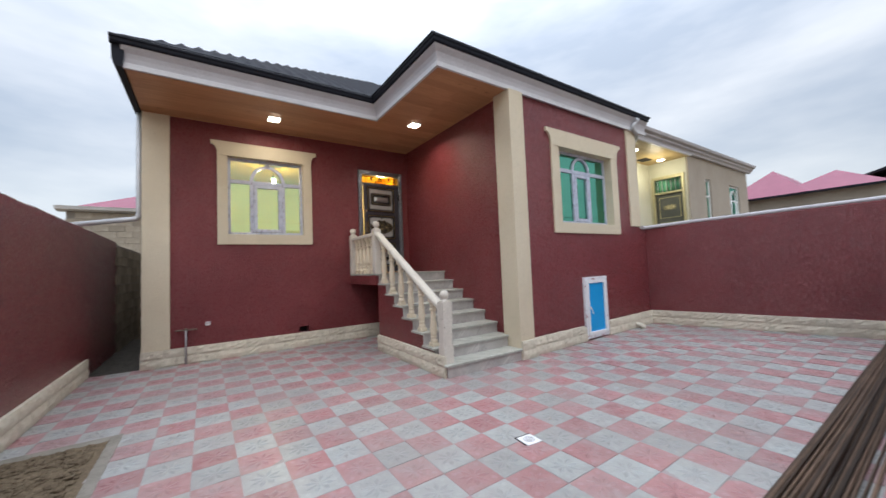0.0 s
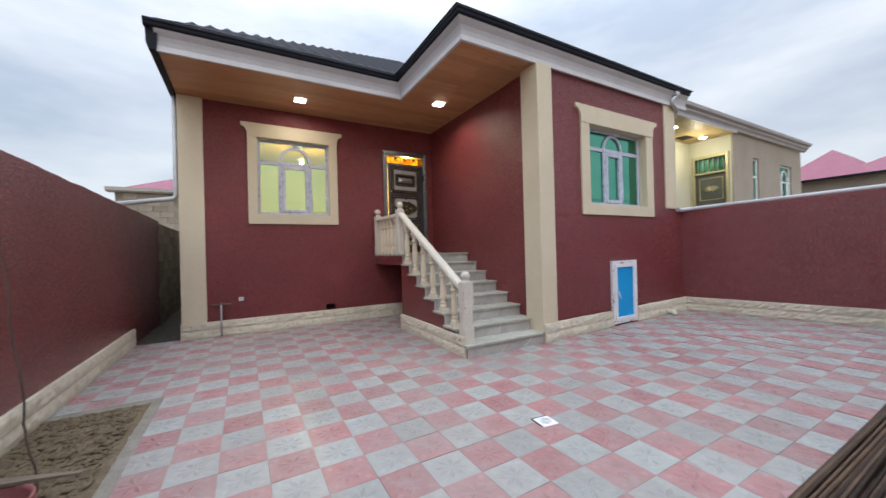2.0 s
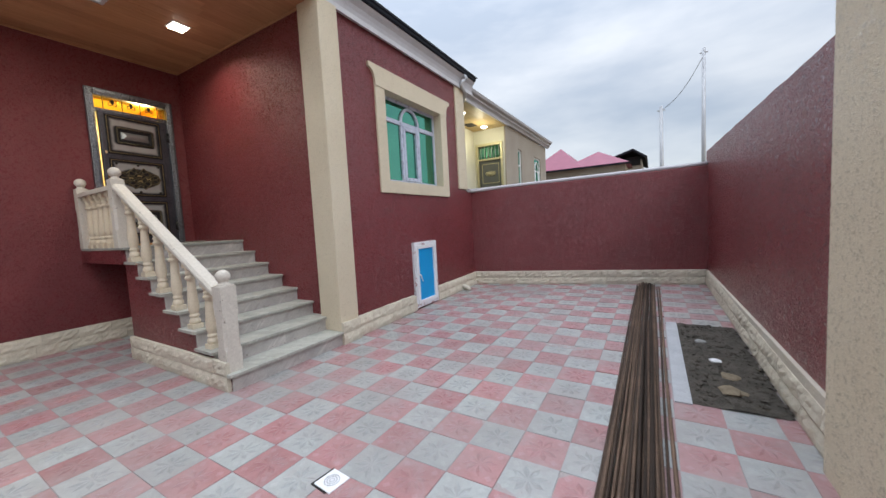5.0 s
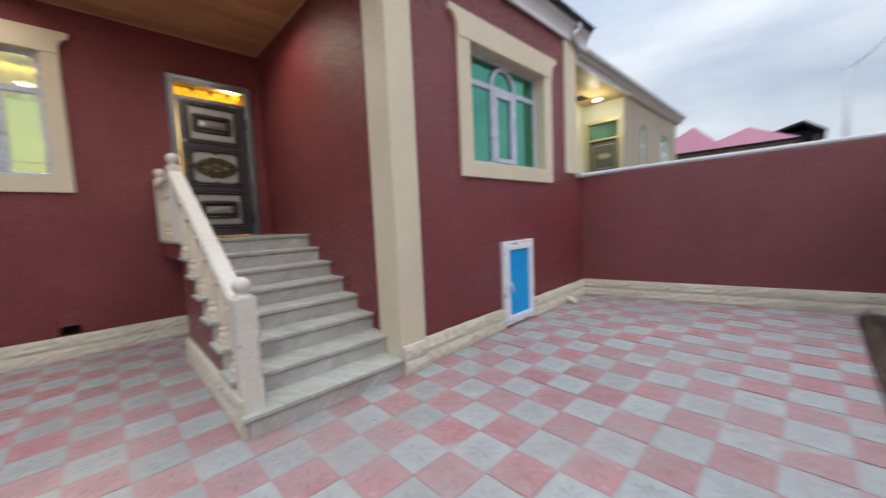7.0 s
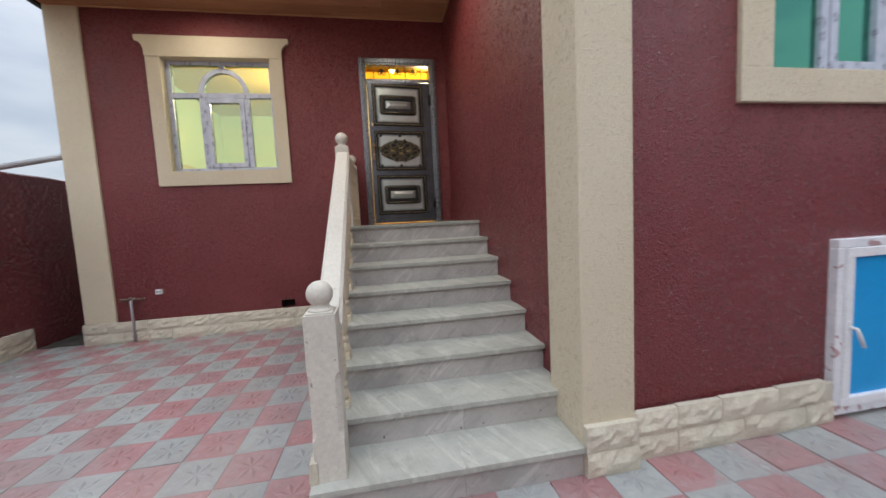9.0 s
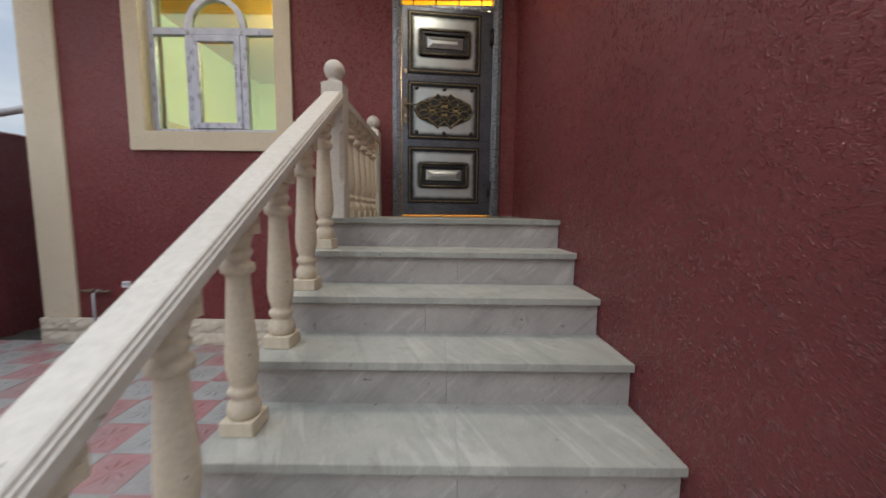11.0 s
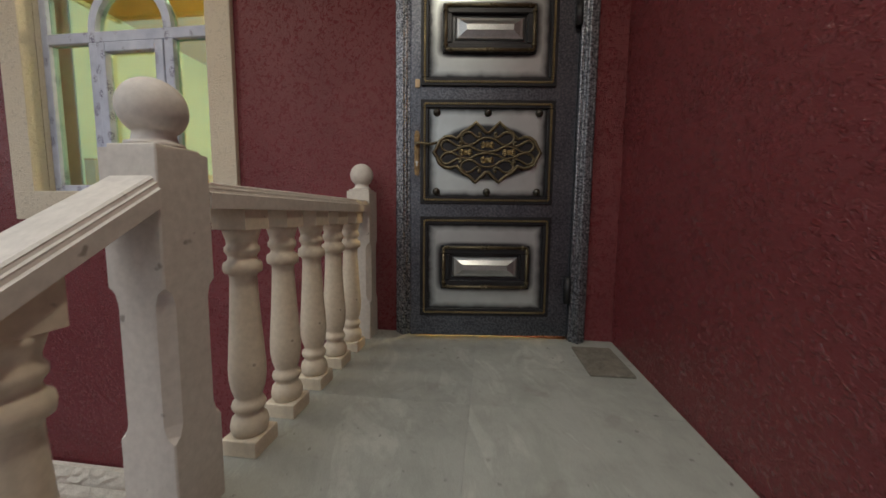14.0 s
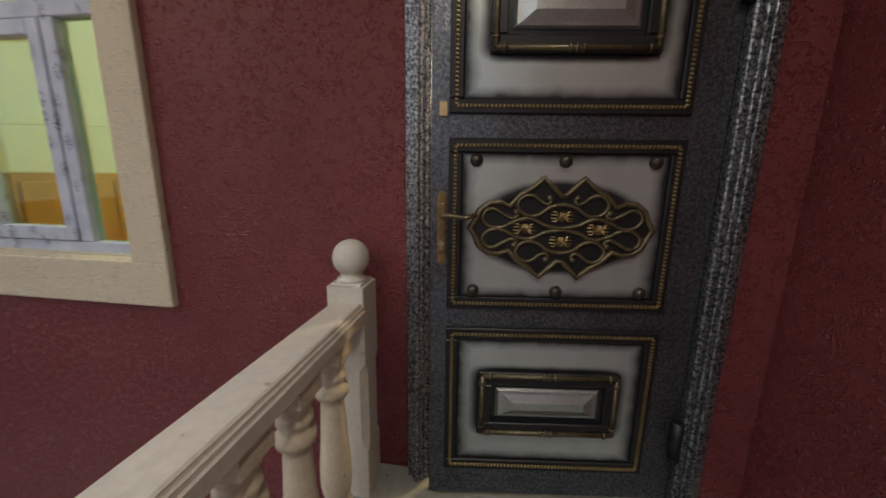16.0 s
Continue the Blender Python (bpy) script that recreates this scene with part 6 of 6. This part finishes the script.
def tile_mesh(material, petal, worn):
    """A cast 30 cm tile with a raised eight-petal star and corner squares."""
    b = bmesh.new()
    h = 0.1528
    lo = [b.verts.new((x, y, -0.012)) for x, y in ((-h, -h), (h, -h), (h, h), (-h, h))]
    e = h - 0.0018
    up = [b.verts.new((x, y, 0)) for x, y in ((-e, -e), (e, -e), (e, e), (-e, e))]
    for k in range(4):
        b.faces.new((lo[k], lo[(k + 1) % 4], up[(k + 1) % 4], up[k]))
    b.faces.new(up)
    for k in range(8):
        a = math.pi / 4 * k + math.pi / 8
        L = 0.120
        c, s = math.cos(a), math.sin(a)
        w = 0.021
        p = [(0.006, 0), (L * 0.6, w), (L, 0), (L * 0.6, -w)]
        ring = [b.verts.new((u * c - v * s, u * s + v * c, 0.0005)) for u, v in p]
        tip = b.verts.new((L * 0.6 * c, L * 0.6 * s, 0.0075))
        for i in range(4):
            b.faces.new((ring[i], ring[(i + 1) % 4], tip)).material_index = 1
    for sx in (-1, 1):
        for sy in (-1, 1):
            q = [b.verts.new((sx * u, sy * v, 0.003)) for u, v in ((0.078, 0.100), (0.100, 0.078), (0.128, 0.106), (0.106, 0.128))]
            b.faces.new(q).material_index = 2
    me = mesh_of(b, "tile", material)
    me.materials.append(petal)
    me.materials.append(worn)
    return me


GREY_T, PINK_T = tile_mesh(TILE_GREY, TILE_GREY_PETAL, TILE_GREY_WORN), tile_mesh(TILE_PINK, TILE_PINK_PETAL, TILE_PINK_WORN)


def in_soil(x, y):
    m = 0.10
    l, r = SOIL_L, SOIL_R
    return (l[0] - 0.3 < x < l[1] + m and l[2] - 0.4 < y < l[3] + m) or (r[0] - m < x < r[1] + m and r[2] - 0.4 < y < r[3] + m)


rest = {0: bmesh.new(), 1: bmesh.new()}
spots = []
for ix in range(-13, 25):
    for iy in range(-12, 21):
        x, y = TX0 + (ix + 0.5) * PITCH_X, TY0 + (iy + 0.5) * PITCH_Y
        if x < LW + 0.02 or y > DOOR_Y + 0.1 or (y < -0.1 and x > 2.7) or y < -1.2:
            continue
        if x > STAIR_X + 0.15 and y > FRONT_Y + 0.05:
            continue
        if x > SX0 + 0.17 and y > 4.6 and y < 6.4:
            continue
        if in_soil(x, y):
            continue
        if (x - 8.28) * 4.42 + (y - 4.44) * 0.82 > 0.3:
            continue
        spots.append((abs(x - 1.9) + abs(y - 2.8), ix, iy, x, y))
spots.sort()
for rank, (_, ix, iy, x, y) in enumerate(spots):
    grey = (ix + iy) % 2
    z = floor_z(x) + random.uniform(-0.0015, 0.0025)
    lean = 1.1 if random.random() < 0.12 else 0.4
    tilt = random.uniform(-lean, lean), random.uniform(-lean, lean) - (1.0 if x > 4.5 else 0)
    m = pose(x, y, z, tilt[0], tilt[1], random.uniform(-0.3, 0.3) + 90 * random.randrange(4))
    if rank < 300:
        ob = part("tile", GREY_T if grey else PINK_T, None, yard)
        ob.matrix_basis = m
    else:
        me = GREY_T if grey else PINK_T
        b = rest[grey]
        got = [b.verts.new(m @ v.co) for v in me.vertices]
        for p in me.polygons:
            b.faces.new([got[i] for i in p.vertices]).material_index = p.material_index
for b, first, others in ((rest[1], TILE_GREY, (TILE_GREY_PETAL, TILE_GREY_WORN)), (rest[0], TILE_PINK, (TILE_PINK_PETAL, TILE_PINK_WORN))):
    ob = tagged(part("far_tiles", b, first, yard), kind="stuff")
    for m in others:
        ob.data.materials.append(m)


# ---- split-stone plinths ----
def stone_mesh(seed, length, high):
    """A rough split-faced block; its face looks along -y, its back lies at y = 0."""
    b = bmesh.new()
    rr = random.Random(seed)
    nx, nz = (7 if length > 0.2 else 4), 4
    g = {}
    for i in range(nx + 1):
        for j in range(nz + 1):
            edge = i in (0, nx) or j in (0, nz)
            x, z = length * i / nx, high * j / nz
            d = 0.042 + (-0.006 if j in (0, nz) else -0.001 if edge else rr.uniform(-0.004, 0.012))
            jx = 0 if i in (0, nx) else rr.uniform(-0.008, 0.008)
            jz = 0 if j in (0, nz) else rr.uniform(-0.007, 0.007)
            g[i, j] = b.verts.new((x + jx, -d, z + jz))
    for i in range(nx):
        for j in range(nz):
            q = (g[i, j], g[i + 1, j], g[i + 1, j + 1], g[i, j + 1])
            b.faces.new((q[0], q[1], q[2]))
            b.faces.new((q[0], q[2], q[3]))
    c = [b.verts.new(p) for p in ((0, 0, 0), (length, 0, 0), (length, 0, high), (0, 0, high))]
    b.faces.new([g[i, nz] for i in range(nx + 1)] + [c[2], c[3]])
    b.faces.new([g[i, 0] for i in range(nx, -1, -1)] + [c[0], c[1]])
    b.faces.new([g[0, j] for j in range(nz + 1)] + [c[3], c[0]])
    b.faces.new([g[nx, j] for j in range(nz, -1, -1)] + [c[1], c[2]])
    return mesh_of(b, "stone_block", STONE)


LENGTHS = (0.30, 0.36, 0.41, 0.46)
STONES = {n: [stone_mesh(10 * k + q, n - 0.003, 0.143) for q in range(3)] for k, n in enumerate(LENGTHS)}


def plinth(name, p, q, label):
    """Two courses of blocks from p to q, their faces to the right of that way."""
    P, Q = Vector(p), Vector(q)
    L = (Q - P).length
    d = (Q - P) / L
    turn = math.degrees(math.atan2(d.y, d.x))
    t = thing(name, (P.x, P.y, 0), label, "plinth", "", "structure")
    bb = bmesh.new()
    box(bb, 0.005, L - 0.005, -0.031, 0.0, -0.02, 0.285)
    bed_ob = part("mortar_bed", bb, PALE_MORTAR, t)
    bed_ob.location = (0, 0, floor_z(P.x))
    t.rotation_euler = (0, 0, radians(turn))
    rr = random.Random(name)
    for course in range(2):
        u = 0.0
        first = True
        while u < L - 0.10:
            n = rr.choice(LENGTHS)
            if first and course:
                n = 0.30
            first = False
            n0 = n
            if u + n > L:
                n = L - u
            c = P + d * (u + n / 2)
            ob = part("stone_block", rr.choice(STONES[n0]), None, t)
            ob.location = (u, 0, floor_z(c.x) + 0.146 * course)
            ob.scale = (n / n0, 1, 1)
            u += n


plinth("trim_plinth_porch", (WEST_X - 0.02, DOOR_Y - 0.02), (STAIR_X - 0.01, DOOR_Y - 0.02), "rough cream split-stone plinth below the red wall")
plinth("trim_plinth_stair", (SX0, 6.62), (SX0, NOSE[0] + 0.06), "rough cream split-stone plinth on the stair side")
plinth("trim_plinth_pillar", (4.03, FRONT_Y - 0.08), (4.35, FRONT_Y - 0.08), "rough cream split-stone plinth under the pillar")
plinth("trim_plinth_front", (4.35, FRONT_Y - 0.02), (HATCH[0] - 0.012, FRONT_Y - 0.02), "rough cream split-stone plinth below the red wall")
plinth("trim_plinth_front_east", (HATCH[1] + 0.012, FRONT_Y - 0.02), (RW0[0] + 0.01, FRONT_Y - 0.02), "rough cream split-stone plinth below the red wall")
plinth("trim_plinth_east", (RW0[0] - 0.01, RW0[1] - 0.02), (RW1[0] - 0.01, RW1[1] + 0.10), "rough cream split-stone plinth below the boundary wall")
plinth("trim_plinth_south", (9.02, -0.02), (3.57, -0.02), "rough cream split-stone plinth below the boundary wall")
plinth("trim_plinth_west", (LW, -1.0), (LW, 8.10), "rough cream split-stone plinth below the boundary wall")


# ---- raw block walls ----
def raw_block(seed, material):
    b = bmesh.new()
    rr = random.Random(seed)
    for v in box(b, 0, 0.385, -0.03, 0, 0, 0.185):
        v.co += Vector((rr.uniform(-0.006, 0.006), rr.uniform(-0.012, 0.004), rr.uniform(-0.006, 0.006)))
    return mesh_of(b, "block", material)


RAW, SHADED = [raw_block(k, BLOCK) for k in range(5)], [raw_block(k, SHADED_BLOCK) for k in range(5)]
t = thing("wall_passage", (LW, 10.36, 0), "raw limestone-block wall of the side passage", "wall", "", "structure")
b = bmesh.new()
box(b, 0.0, 3.2, 0.0, 0.2, -0.05, 2.24)
t.rotation_euler = (0, 0, radians(90))
part("mortar_core", b, MORTAR, t)
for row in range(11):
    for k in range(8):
        ob = part("block", random.choice(SHADED), None, t)
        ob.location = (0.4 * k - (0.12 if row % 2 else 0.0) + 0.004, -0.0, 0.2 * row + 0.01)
for row in range(8):
    for k in range(8):
        ob = part("block", random.choice(RAW), None, rear_wall)
        x = -1.29 + 0.4 * k + (0.2 if row % 2 else 0.0)
        ob.location = (x, 0.029, 2.1 + 0.2 * row)
